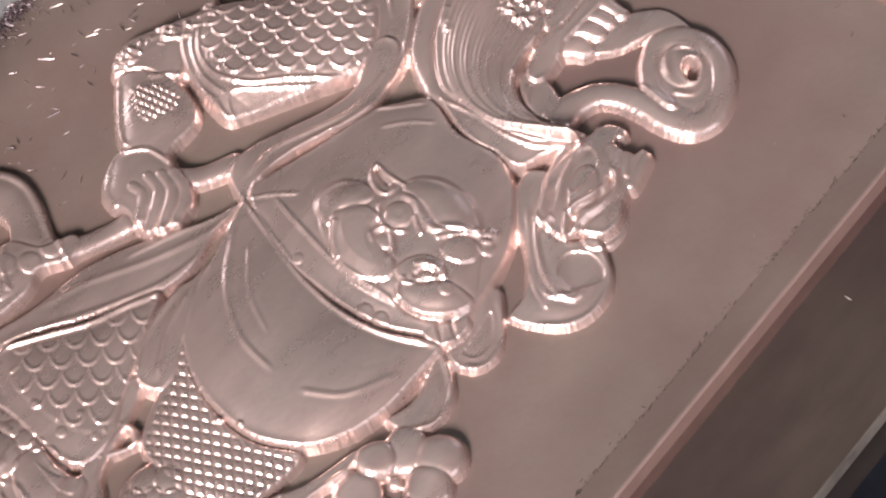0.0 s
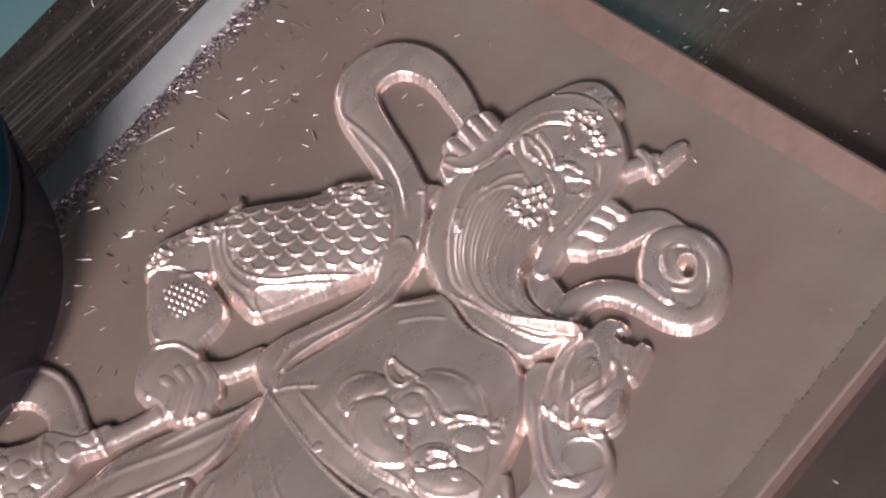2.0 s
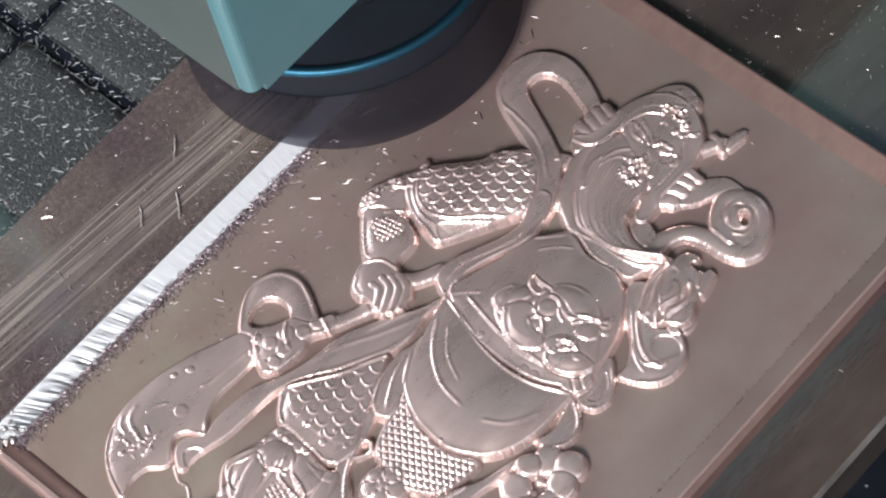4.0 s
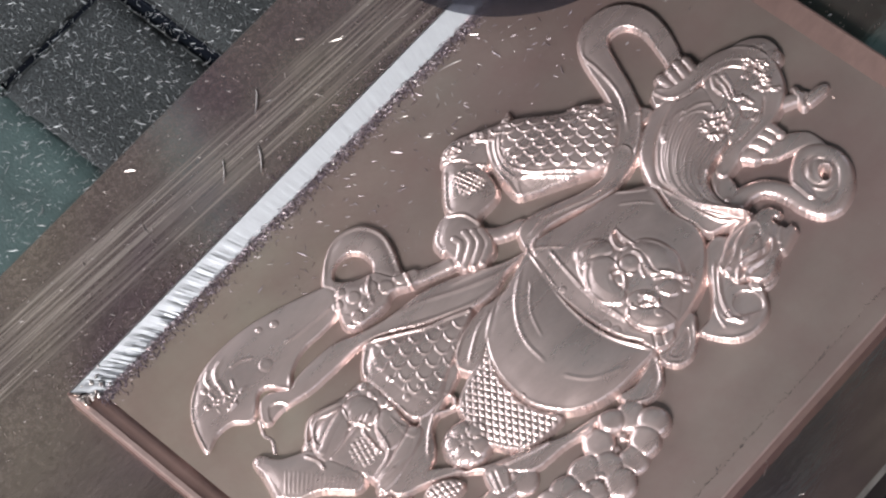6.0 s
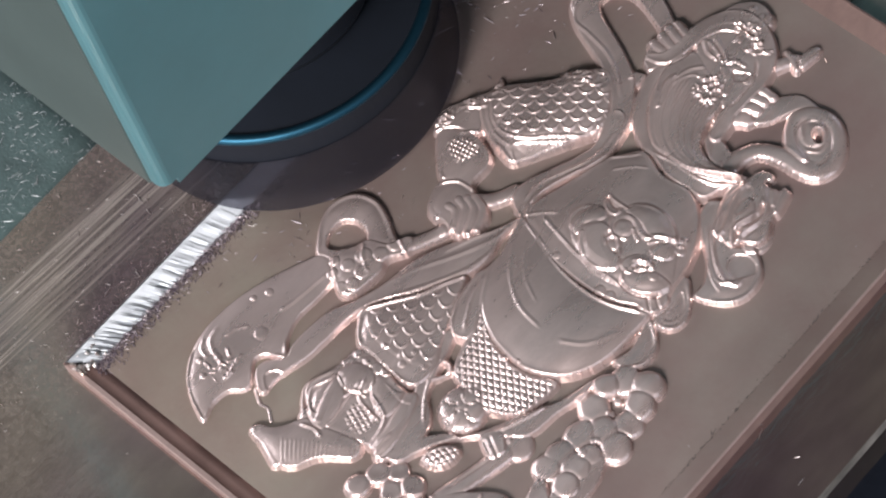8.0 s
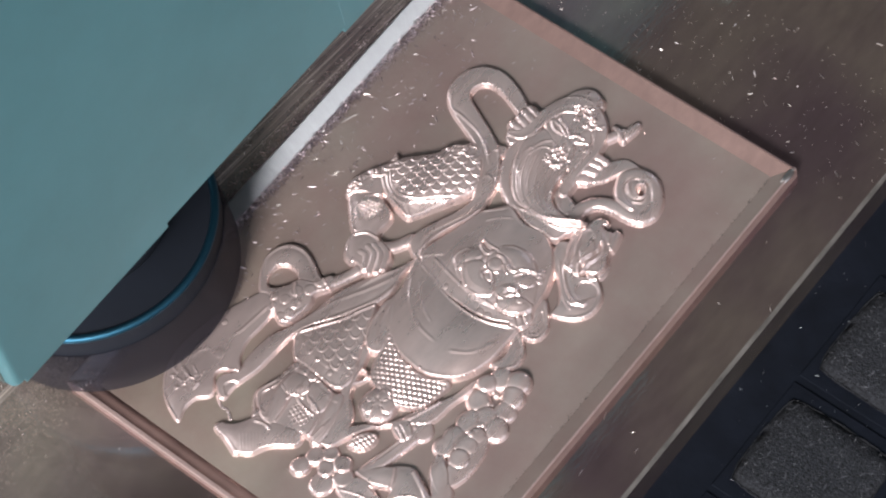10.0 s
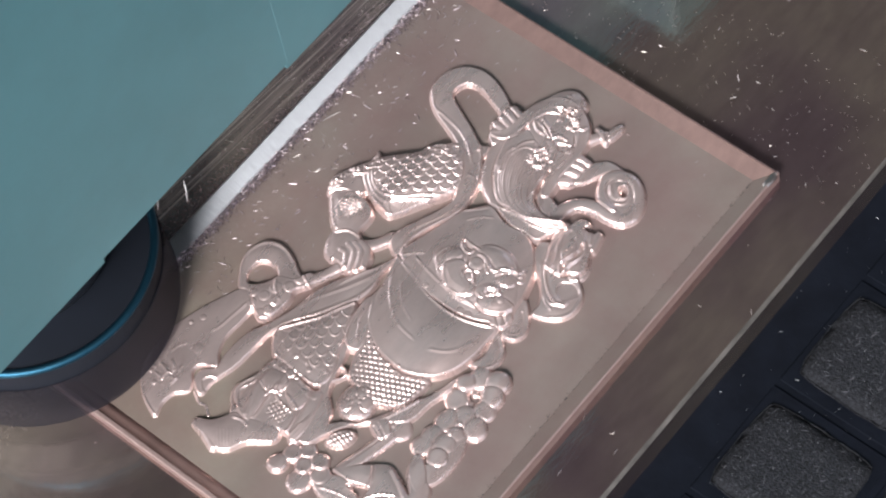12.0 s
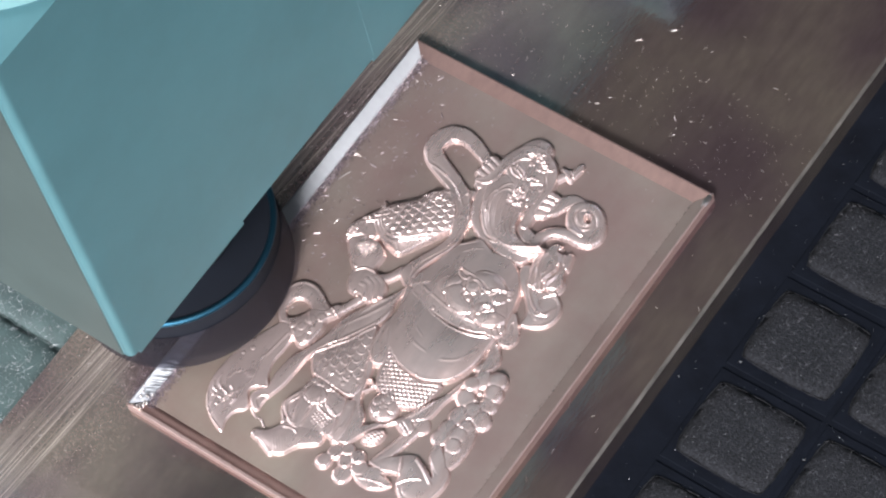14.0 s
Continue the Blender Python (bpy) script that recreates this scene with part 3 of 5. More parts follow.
def curve(pts, closed=False, n=5):
    """A smooth line through the control points (Catmull-Rom); the last column of a row may carry a width."""
    p = np.array(pts, float)
    m = len(p)
    out = []
    for i in range(m if closed else m - 1):
        a, b, c, d = (p[(i + k) % m] if closed else p[min(max(i + k, 0), m - 1)] for k in (-1, 0, 1, 2))
        for s in range(n):
            t = s / n
            out.append(0.5 * (2 * b + (c - a) * t + (2 * a - 5 * b + 4 * c - d) * t * t + (3 * b - a - 3 * c + d) * t ** 3))
    if not closed:
        out.append(p[-1])
    return np.array(out)


def window(p, pad):
    i0, i1 = int((p[:, 0].min() - pad - GX0) / GRID), int((p[:, 0].max() + pad - GX0) / GRID) + 2
    j0, j1 = int((p[:, 1].min() - pad - GY0) / GRID), int((p[:, 1].max() + pad - GY0) / GRID) + 2
    return slice(max(j0, 0), min(j1, NY)), slice(max(i0, 0), min(i1, NX))


def far_from(p, w, closed):
    """Distance to a line, and how far along it (0 to 1) the nearest place lies."""
    x, y = AX[w], AY[w]
    best, along = np.full(x.shape, 1e9), np.zeros(x.shape)
    m = len(p)
    for i in range(m if closed else m - 1):
        a, b = p[i], p[(i + 1) % m]
        dx, dy = b[0] - a[0], b[1] - a[1]
        t = np.clip(((x - a[0]) * dx + (y - a[1]) * dy) / (dx * dx + dy * dy + 1e-9), 0, 1)
        q = np.hypot(x - a[0] - t * dx, y - a[1] - t * dy)
        near = q < best
        best, along = np.where(near, q, best), np.where(near, (i + t) / max(m - 1, 1), along)
    return best, along


def inside(p, w):
    x, y = AX[w], AY[w]
    odd = np.zeros(x.shape, bool)
    for a, b in zip(p, np.roll(p, -1, 0)):
        if a[1] != b[1]:
            odd ^= ((a[1] > y) != (b[1] > y)) & (x < (b[0] - a[0]) * (y - a[1]) / (b[1] - a[1]) + a[0])
    return odd


def rounded(t):
    t = np.clip(t, 0, 1)
    return np.sqrt(np.clip(1 - (1 - t) ** 2, 0, 1))


def depth_in(pts, sharp=False):
    p = np.array(pts, float) if sharp else curve(pts, True)
    w = window(p, 0.5)
    q, _ = far_from(p, w, True)
    return w, np.where(inside(p, w), q, -q)


def melt(f, mm):
    """A field blurred over about that many millimetres, in three passes of a moving mean."""
    r = int(max(1, round(mm / GRID)))
    for _ in range(3):
        for ax in (0, 1):
            pad = [(r + 1, r) if k == ax else (0, 0) for k in (0, 1)]
            c = np.cumsum(np.pad(f, pad, mode="edge"), ax)
            n = f.shape[ax]
            f = (np.take(c, np.arange(2 * r + 1, 2 * r + 1 + n), ax) - np.take(c, np.arange(n), ax)) / (2 * r + 1)
    return f


def dome_of(d, reach):
    """Round at the border, with no crease along the middle."""
    hard = rounded(np.maximum(d, 0) / reach)
    soft = melt(hard, 0.24 * reach)
    w = np.clip(d / (0.45 * reach), 0, 1)
    return hard * (1 - w) + soft * w


def fill(pts, h, edge=0.7, dome=0.0, reach=6.0, sharp=False):
    """A raised field with a sloping cut wall round it, swelling by dome."""
    w, d = depth_in(pts, sharp)
    t = np.clip((d + 0.2) / (0.2 + 0.85 * edge), 0, 1)
    top = h * (1 - (1 - t) ** 2) + dome * dome_of(d, reach)
    H[w] = np.where(d > -0.2, np.maximum(H[w], top), H[w])


def swell(pts, h, edge=1.0):
    """Lifts what is there by h inside an outline."""
    w, d = depth_in(pts)
    H[w] += np.where(d > 0, h * dome_of(d, edge), 0)


def sink(pts, depth, edge=1.0):
    w, d = depth_in(pts)
    H[w] = np.where(d > 0, np.maximum(H[w] - depth * rounded(d / edge), 0), H[w])


def tube(pts, r, h, r2=None, low=0.4):
    """A round bar of radius r (r2 at its end)."""
    p = curve(pts)
    w = window(p, max(r, r2 or r) + 0.3)
    q, t = far_from(p, w, False)
    rr = r + ((r2 if r2 is not None else r) - r) * t
    s = np.clip(q / rr, 0, 1)
    top = h * low + h * (1 - low) * np.sqrt(1 - s * s)
    H[w] = np.where(q < rr, np.maximum(H[w], top), H[w])


def ribbon(pts, widths, h, hollow=0.5):
    """A band with raised borders, hollow along its middle."""
    p = curve(pts)
    w = window(p, max(widths) / 2 + 0.3)
    q, t = far_from(p, w, False)
    half = np.interp(t, np.linspace(0, 1, len(widths)), widths) / 2
    s = np.clip(q / half, 0, 1)
    top = h * (0.35 + 0.65 * rounded((1 - s) * half / 0.55)) - hollow * np.clip(1 - (s / 0.8) ** 2, 0, 1)
    H[w] = np.where(q < half, np.maximum(H[w], top), H[w])


def ridge(pts, width, h):
    p, width = curve(pts), width * 0.8
    w = window(p, 3 * width)
    q, t = far_from(p, w, False)
    fade = np.clip(np.minimum(t, 1 - t) * 8 + 0.25, 0, 1)
    H[w] = np.where(H[w] > 0.2, np.maximum(H[w] + h * fade * np.exp(-(q / width) ** 2), 0.1), H[w])


def bump(x, y, r, h, flat=0.0):
    w = window(np.array([[x, y]]), r + 0.3)
    q = np.hypot(AX[w] - x, AY[w] - y) / r
    s = np.clip((q - flat) / (1 - flat), 0, 1)
    H[w] = np.where(q < 1, np.maximum(H[w], h * (0.45 + 0.55 * np.sqrt(1 - s * s))), H[w])


def knob(x, y, r, h):
    """A boss set on whatever lies there."""
    w = window(np.array([[x, y]]), r + 0.3)
    q = np.clip(np.hypot(AX[w] - x, AY[w] - y) / r, 0, 1)
    H[w] += h * np.sqrt(1 - q * q)


def petal(x, y, r, h, turn=-0.8, dish=0.0):
    """A round disc, tipped so that one edge stands up."""
    w = window(np.array([[x, y]]), r + 0.3)
    q = np.hypot(AX[w] - x, AY[w] - y) / r
    lean = 0.9 * ((AX[w] - x) * math.cos(turn) + (AY[w] - y) * math.sin(turn)) / r
    top = h * (0.5 + 0.5 * rounded((1 - q) / 0.55)) + lean - dish * (1 - q * q)
    H[w] = np.where(q < 1, np.maximum(H[w], top), H[w])


def scales(pts, turn, pitch, row, h):
    """Overlapping scales, their round tips towards the direction turn (degrees), each lifted at its tip and thinly lipped."""
    w, d = depth_in(pts)
    c, s = math.cos(radians(turn)), math.sin(radians(turn))
    u, v = AX[w] * c + AY[w] * s, -AX[w] * s + AY[w] * c
    u0, u1, v0, v1 = (u.min(), u.max(), v.min(), v.max())
    pat = np.zeros(u.shape)
    tip, half = row * 1.15, pitch * 0.52
    for k, ru in reversed(list(enumerate(np.arange(u0 - row, u1 + row, row)))):
        for rv in np.arange(v0 - pitch + (k % 2) * pitch / 2, v1 + pitch, pitch):
            x, y = (u - ru) / tip, (v - rv) / half
            q = np.where(x > 0, np.hypot(x, y), np.abs(y))
            q = np.where(x < -1.2, 9, q)
            lip = np.exp(-((q - 0.88) / 0.09) ** 2) * np.clip(0.4 + x, 0, 1)
            pat = np.where(q < 1, 0.30 + 0.30 * np.clip(x, -1, 1) - 0.12 * y * y + 0.62 * lip, pat)
    H[w] += np.where(d > 0, h * np.clip(pat, 0, 1.4) * np.clip(d / 0.6, 0, 1), 0)


def lattice(pts, turn, pitch, h, lean=90):
    """A mesh of small raised studs between two sets of grooves."""
    w, d = depth_in(pts)
    val = np.ones(d.shape)
    for a, p in ((turn, pitch), (turn + lean, pitch * 1.1)):
        c, s = math.cos(radians(a)), math.sin(radians(a))
        ph = ((AX[w] * c + AY[w] * s) / p) % 1
        val = np.minimum(val, np.clip((0.5 - np.abs(ph - 0.5)) / 0.2 - 0.25, 0, 1))
    H[w] += np.where(d > 0, h * (1.3 * val - 0.3) * np.clip(d / 0.5, 0, 1), 0)


def strands(left, right, count, width, h):
    """Hair: lines drawn between two guide lines."""
    a, b = curve(left, False, 6), curve(right, False, 6)
    s = np.linspace(0, 1, 24)
    ia = np.stack([np.interp(s, np.linspace(0, 1, len(a)), a[:, k]) for k in (0, 1)], 1)
    ib = np.stack([np.interp(s, np.linspace(0, 1, len(b)), b[:, k]) for k in (0, 1)], 1)
    for k in range(count):
        f = (k + 0.5) / count
        ridge(ia * (1 - f) + ib * f, width, h * (0.6 + 0.8 * ((k * 37) % 11) / 11))


def crumbs(pts, count, r0, r1, h, seed):
    """Small tufts and curls carved over a field."""
    rng = random.Random(seed)
    p = curve(pts, True)
    x0, y0, x1, y1 = p[:, 0].min(), p[:, 1].min(), p[:, 0].max(), p[:, 1].max()
    done = 0
    while done < count:
        x, y = rng.uniform(x0, x1), rng.uniform(y0, y1)
        odd = False
        for a, b in zip(p, np.roll(p, -1, 0)):
            if (a[1] > y) != (b[1] > y) and x < (b[0] - a[0]) * (y - a[1]) / (b[1] - a[1]) + a[0]:
                odd = not odd
        if odd:
            r, a = rng.uniform(r0, r1), rng.gauss(0.9, 0.7)
            bend = rng.uniform(-0.7, 0.7)
            ridge([(x - 1.5 * r * math.cos(a), y - 1.5 * r * math.sin(a)), (x, y), (x + 1.5 * r * math.cos(a + bend), y + 1.5 * r * math.sin(a + bend))], 0.5 * r, h * rng.uniform(0.7, 1.4))
        done += 1


def sculpt_weapon():
    # the curved blade
    fill([(19.2, 18.0), (17.5, 24.7), (18.3, 34.4), (21.7, 44.4), (25.8, 52.1), (29.3, 52.2), (31.6, 48.4), (31.8, 43.2), (31.5, 37.6), (33.1, 32.9), (35.7, 29.5), (32.2, 27.6), (31.1, 24.9), (34.3, 20.1), (31.5, 16.7), (30.8, 12.9), (31.9, 8.7), (27.0, 10.4), (22.1, 13.8)], 1.5, 0.5, 0.54, 5.8)
    ridge([(19.2, 18.8), (22.6, 13.8), (26.4, 11.1), (31.7, 9.1)], 0.35, 0.7)
    ridge([(32.6, 47.1), (32.0, 43.2), (31.8, 38.3), (33.0, 33.9), (35.4, 30.2)], 0.8, 0.9)
    ridge([(35.2, 29.4), (32.7, 27.3), (31.9, 24.6), (34.6, 20.3)], 0.5, 0.6)
    ridge([(34.4, 19.5), (32.0, 16.3), (31.3, 12.9), (31.9, 9.3)], 0.5, 0.6)
    ridge([(29.6, 48.7), (29.0, 43.8), (28.4, 39.3), (27.6, 36.5)], 0.5, 0.5)
    ridge([(19.9, 25.9), (20.6, 23.1), (22.6, 21.5), (25.5, 20.8), (27.7, 19.1)], 0.7, 0.5)
    ridge([(22.7, 25.4), (23.2, 27.9), (24.8, 30.0)], 0.4, 0.35)
    ridge([(19.3, 22.1), (20.5, 20.2), (22.8, 19.6)], 0.4, 0.35)
    for x, y, r in ((28.1, 30.4, 1.5), (22.1, 18.2, 0.7), (25.2, 16.1, 0.7), (22.9, 38.3, 0.9), (21.2, 35.3, 0.7),):
        knob(x, y, r, 0.5)
    crumbs([(23.5, 19.2), (24.4, 22.4), (27.4, 23.9), (30.0, 20.9), (29.8, 17.8), (27.7, 16.9), (25.2, 17.8)], 22, 0.35, 0.7, 0.35, 3)
    # loop of cord behind the blade's neck
    fill([(24.2, 50.9), (20.8, 55.2), (19.0, 59.7), (19.5, 63.9), (21.7, 66.8), (25.6, 67.9), (30.3, 66.6), (34.5, 64.1), (38.7, 62.0), (36.0, 58.4), (32.5, 55.3), (29.5, 51.7), (26.7, 51.2)], 1.7, 0.6, 0.90, 3.4)
    ridge([(24.3, 51.7), (20.8, 56.1), (19.4, 60.7), (21.6, 65.4), (26.4, 67.1), (31.0, 65.6), (35.2, 63.2)], 0.7, 0.8)
    sink([(25.6, 53.2), (23.3, 56.3), (23.6, 59.4), (26.1, 61.3), (29.2, 61.1), (31.6, 58.5), (29.3, 55.4)], 4.0, 0.9)
    # the socket, carved as an animal head
    fill([(28.5, 51.1), (27.6, 54.0), (29.7, 56.6), (31.2, 59.8), (35.4, 61.7), (37.0, 65.6), (39.6, 65.2), (40.1, 62.3), (37.8, 58.6), (38.6, 56.0), (38.4, 52.2), (37.5, 48.3), (35.3, 46.6), (31.9, 48.1)], 2.6, 0.8, 1.08, 3.4)
    for x, y, r in ((29.2, 51.6, 1.2), (30.8, 49.3, 1.2), (32.4, 52.5, 1.5), (34.7, 47.7, 1.6), (36.0, 50.0, 1.4), (33.4, 56.2, 1.8), (36.0, 58.6, 1.6), (36.7, 62.1, 1.6), (35.6, 53.0, 1.4),):
        knob(x, y, r, 0.7)
    ridge([(31.4, 58.3), (33.7, 55.6), (36.8, 53.9)], 0.5, 0.6)
    ridge([(36.5, 63.5), (40.0, 62.0)], 0.5, 0.7)
    # the pole
    tube([(38.6, 63.5), (42.3, 70.7)], 1.6, 2.9)
    tube([(42.0, 79.2), (45.6, 82.2), (47.9, 86.6)], 1.75, 3.0)
    tube([(71.9, 140.0), (72.6, 141.6), (74.4, 145.0)], 1.45, 2.8)
    fill([(75.9, 143.9), (74.8, 146.2), (74.9, 148.6), (75.9, 150.4), (77.3, 150.2), (77.9, 148.2), (77.6, 145.9), (77.2, 144.1)], 1.5, 0.6, 2.0, 2.0)
    tube([(72.0, 145.2), (74.2, 144.4), (76.3, 142.9)], 0.95, 3.4, 0.9)


def sculpt_arm():
    # upper sleeve with scale armour
    fill([(28.7, 102.1), (31.1, 105.6), (37.3, 111.7), (38.6, 115.1), (44.5, 119.2), (48.8, 117.1), (52.1, 112.8), (53.8, 108.1), (51.3, 102.7), (48.2, 97.3), (44.5, 91.4), (42.3, 90.4), (38.1, 91.4), (33.3, 93.3), (29.5, 96.3), (27.8, 99.5)], 2.6, 1.2, 2.70, 5.8)
    scales([(31.5, 98.9), (30.7, 102.9), (33.8, 106.5), (38.5, 110.8), (43.3, 114.8), (48.2, 116.3), (51.8, 112.8), (53.3, 109.1), (51.6, 105.0), (46.8, 101.0), (42.3, 96.8), (37.9, 95.2), (34.6, 95.8)], -50, 3.6, 2.0, 0.7)
    ridge([(31.0, 99.1), (34.1, 95.9), (38.2, 94.9), (42.5, 96.5), (47.1, 100.8), (52.5, 105.2)], 0.4, 0.7)
    ridge([(29.6, 96.6), (32.4, 94.1), (36.5, 92.1), (40.2, 91.8), (43.7, 90.5)], 0.55, 0.9)
    ridge([(29.9, 99.5), (32.3, 96.2), (36.5, 93.7), (41.1, 93.4)], 0.4, 0.4)
    sink([(41.4, 93.7), (45.5, 97.8), (51.4, 102.9), (53.6, 103.9), (49.9, 97.4), (45.9, 91.5)], 1.3, 3.0)
    crumbs([(38.0, 113.2), (41.7, 116.8), (46.3, 118.6), (48.6, 116.5), (44.7, 114.4), (41.1, 112.6)], 30, 0.5, 1.4, 0.7, 5)
    fill([(37.1, 113.3), (38.9, 113.6), (39.8, 115.3), (40.4, 113.0), (39.2, 112.7)], 3.0, 0.5, 0.5, 1)
    tube([(42.4, 117.6), (44.8, 118.8), (47.0, 118.2), (48.5, 116.4)], 0.7, 3.8)
    # elbow tufts, cuff and hand
    fill([(25.4, 86.5), (23.1, 89.5), (22.9, 92.3), (24.4, 95.2), (26.5, 98.8), (28.2, 102.0), (27.2, 105.5), (29.8, 104.0), (30.9, 100.3), (31.7, 95.8), (33.9, 92.3), (31.8, 90.5), (28.4, 89.6)], 2.7, 0.8, 0.8, 4)
    crumbs([(26.2, 86.1), (23.8, 89.1), (23.7, 91.9), (25.1, 94.8), (27.2, 98.4), (28.9, 101.5), (28.0, 105.0), (30.6, 103.5), (31.6, 99.9), (30.7, 97.3), (27.7, 92.0), (27.5, 87.5)], 90, 0.35, 1.0, 0.55, 7)
    fill([(25.8, 87.0), (28.9, 90.2), (33.6, 91.5), (39.7, 89.1), (40.2, 83.2), (40.4, 81.2), (34.2, 79.0), (30.2, 81.7)], 2.3, 0.9, 2.2, 5)
    lattice([(29.4, 86.7), (33.9, 90.3), (36.7, 88.5), (35.3, 84.1), (32.6, 84.1)], 20, 0.95, 0.5, 80)
    ridge([(30.1, 89.3), (33.1, 91.9), (38.6, 90.9)], 0.5, 0.6)
    ridge([(27.4, 85.9), (31.3, 81.6), (34.7, 78.9)], 0.7, 0.5)
    fill([(34.1, 76.0), (34.1, 78.6), (36.7, 81.5), (41.0, 82.0), (42.6, 80.8), (47.4, 79.5), (48.5, 76.7), (47.0, 73.5), (44.6, 71.0), (41.5, 71.8), (38.3, 71.6), (35.9, 72.5)], 3.0, 0.8, 0.8, 3)
    ridge([(34.9, 78.3), (37.7, 80.8), (41.6, 81.2)], 0.5, 0.7)
    tube([(40.6, 77.7), (43.4, 76.6), (45.6, 71.9)], 0.95, 4.3, 0.8, 0.75)
    tube([(41.8, 79.0), (44.8, 77.8), (47.0, 73.3)], 0.95, 4.3, 0.8, 0.75)
    tube([(42.8, 80.1), (46.1, 79.0), (47.9, 75.0)], 0.95, 4.2, 0.8, 0.75)
    tube([(39.9, 75.3), (41.8, 75.1), (43.7, 72.3)], 0.95, 4.3, 0.8, 0.75)
    tube([(36.1, 74.9), (37.2, 72.8), (39.1, 72.0)], 1.1, 3.7, 0.8, 0.7)


def sculpt_robe():
    # cape falling beside the blade
    fill([(53.4, 83.5), (49.8, 76.2), (44.5, 68.1), (41.7, 61.7), (40.3, 53.8), (38.2, 47.6), (35.7, 43.4), (34.7, 37.7), (34.7, 32.9), (35.5, 29.4), (32.6, 26.4), (32.8, 23.4), (35.7, 20.9), (37.8, 21.0), (37.7, 24.1), (38.2, 27.3), (39.6, 32.5), (40.1, 38.7), (40.6, 45.3), (43.1, 50.8), (47.6, 56.2), (50.6, 61.4), (53.1, 65.6), (54.3, 71.1), (53.2, 76.8)], 1.9, 0.7, 0.90, 4.6)
    ridge([(38.6, 24.0), (38.9, 27.1), (40.3, 32.3), (40.8, 38.5), (41.6, 45.2), (44.7, 51.2), (49.2, 56.6), (51.8, 61.5)], 0.55, 0.7)
    ridge([(53.7, 81.7), (51.7, 74.4), (48.4, 67.7), (43.9, 60.6), (41.4, 54.8)], 0.7, 0.45)
    ridge([(54.4, 81.5), (53.9, 73.7), (52.4, 66.8), (49.0, 60.2), (43.7, 52.3)], 0.6, 0.5)
    ridge([(53.0, 81.7), (49.7, 74.9), (45.9, 67.0)], 0.5, 0.4)
    ridge([(39.3, 24.2), (39.9, 22.4), (38.7, 20.6)], 0.5, 0.7)
    tube([(35.3, 20.9), (38.0, 19.2), (40.4, 19.3), (42.7, 17.7)], 0.42, 1.2)
    sink([(35.1, 24.1), (36.4, 26.4), (38.2, 26.5), (38.2, 23.6), (37.3, 22.1)], 0.8, 1.0)
    # front skirt with scales
    fill([(41.2, 46.0), (44.1, 51.5), (48.3, 57.1), (50.2, 61.9), (53.1, 66.0), (56.0, 60.7), (58.5, 54.9), (59.8, 51.4), (61.9, 47.7), (62.5, 43.1), (60.6, 40.1), (54.6, 40.1), (48.6, 40.5), (45.1, 40.9)], 2.4, 0.8, 1.44, 4.6)
    scales([(42.7, 47.0), (45.5, 51.3), (49.6, 57.0), (51.8, 61.5), (53.8, 64.4), (56.5, 59.5), (58.7, 54.0), (60.5, 50.3), (61.5, 46.6), (57.9, 43.8), (52.2, 43.2), (46.5, 43.9)], -48, 3.6, 2.8, 0.5)
    ridge([(41.5, 47.1), (44.7, 51.2), (49.0, 56.8), (51.1, 61.3), (54.1, 66.6)], 0.6, 0.9)
    ridge([(42.5, 45.4), (44.2, 42.7), (46.4, 40.9)], 0.6, 0.8)
    for x, y, r in ((51.0, 43.6, 0.7), (56.5, 42.8, 0.8), (60.5, 45.1, 0.6), (56.9, 46.2, 0.6),):
        knob(x, y, r, 0.35)
    # woven apron
    fill([(59.1, 63.8), (62.1, 57.7), (63.2, 52.2), (65.8, 47.6), (69.2, 46.5), (74.9, 45.3), (77.8, 46.0), (82.5, 49.1), (84.2, 55.7), (83.7, 59.4), (78.4, 57.1), (72.7, 56.7), (66.4, 58.6)], 2.5, 0.7, 0.72, 3.4)
    lattice([(60.7, 62.0), (63.2, 57.2), (64.3, 52.0), (66.9, 47.4), (70.0, 46.7), (75.6, 45.5), (78.6, 46.3), (82.7, 49.2), (84.1, 55.3), (83.9, 58.5), (79.1, 56.7), (73.6, 56.1), (67.4, 57.9)], 45, 1.3, 0.34, 70)
    # hanging sash ends
    fill([(55.3, 69.8), (56.1, 74.0), (59.9, 68.8), (60.6, 63.5), (63.1, 58.4), (63.1, 54.9), (59.9, 54.0), (57.0, 56.6), (55.2, 61.9), (54.5, 66.9)], 3.1, 0.7, 0.72, 2.3)
    ridge([(56.6, 67.6), (58.0, 62.3), (61.4, 56.1)], 0.5, 0.5)
    ridge([(55.2, 67.1), (56.3, 60.1), (58.6, 55.2)], 0.4, 0.7)
    ribbon([(59.4, 53.9), (60.9, 50.3), (62.1, 44.9), (63.6, 40.5), (67.6, 35.9), (68.1, 31.5), (66.2, 26.1)], [2.2, 2.0, 2.8, 3.2, 4.2, 4.5, 3.0], 2.5, 0.2)
    ridge([(62.1, 50.3), (62.5, 45.5), (64.5, 40.8), (68.6, 35.8)], 0.5, 0.6)
    tube([(61.8, 48.5), (63.4, 48.9), (64.8, 47.7), (63.9, 45.4), (62.7, 43.6)], 0.5, 2.9)
    # belly
    fill([(53.6, 83.2), (63.6, 79.8), (72.8, 78.0), (81.1, 78.8), (88.5, 82.0), (89.2, 76.8), (88.9, 70.3), (87.4, 65.1), (84.1, 60.3), (78.0, 57.1), (72.5, 56.9), (65.7, 58.5), (60.1, 62.5), (56.8, 68.1), (55.4, 73.4), (54.0, 78.9)], 2.8, 0.9, 3.3, 13.5)
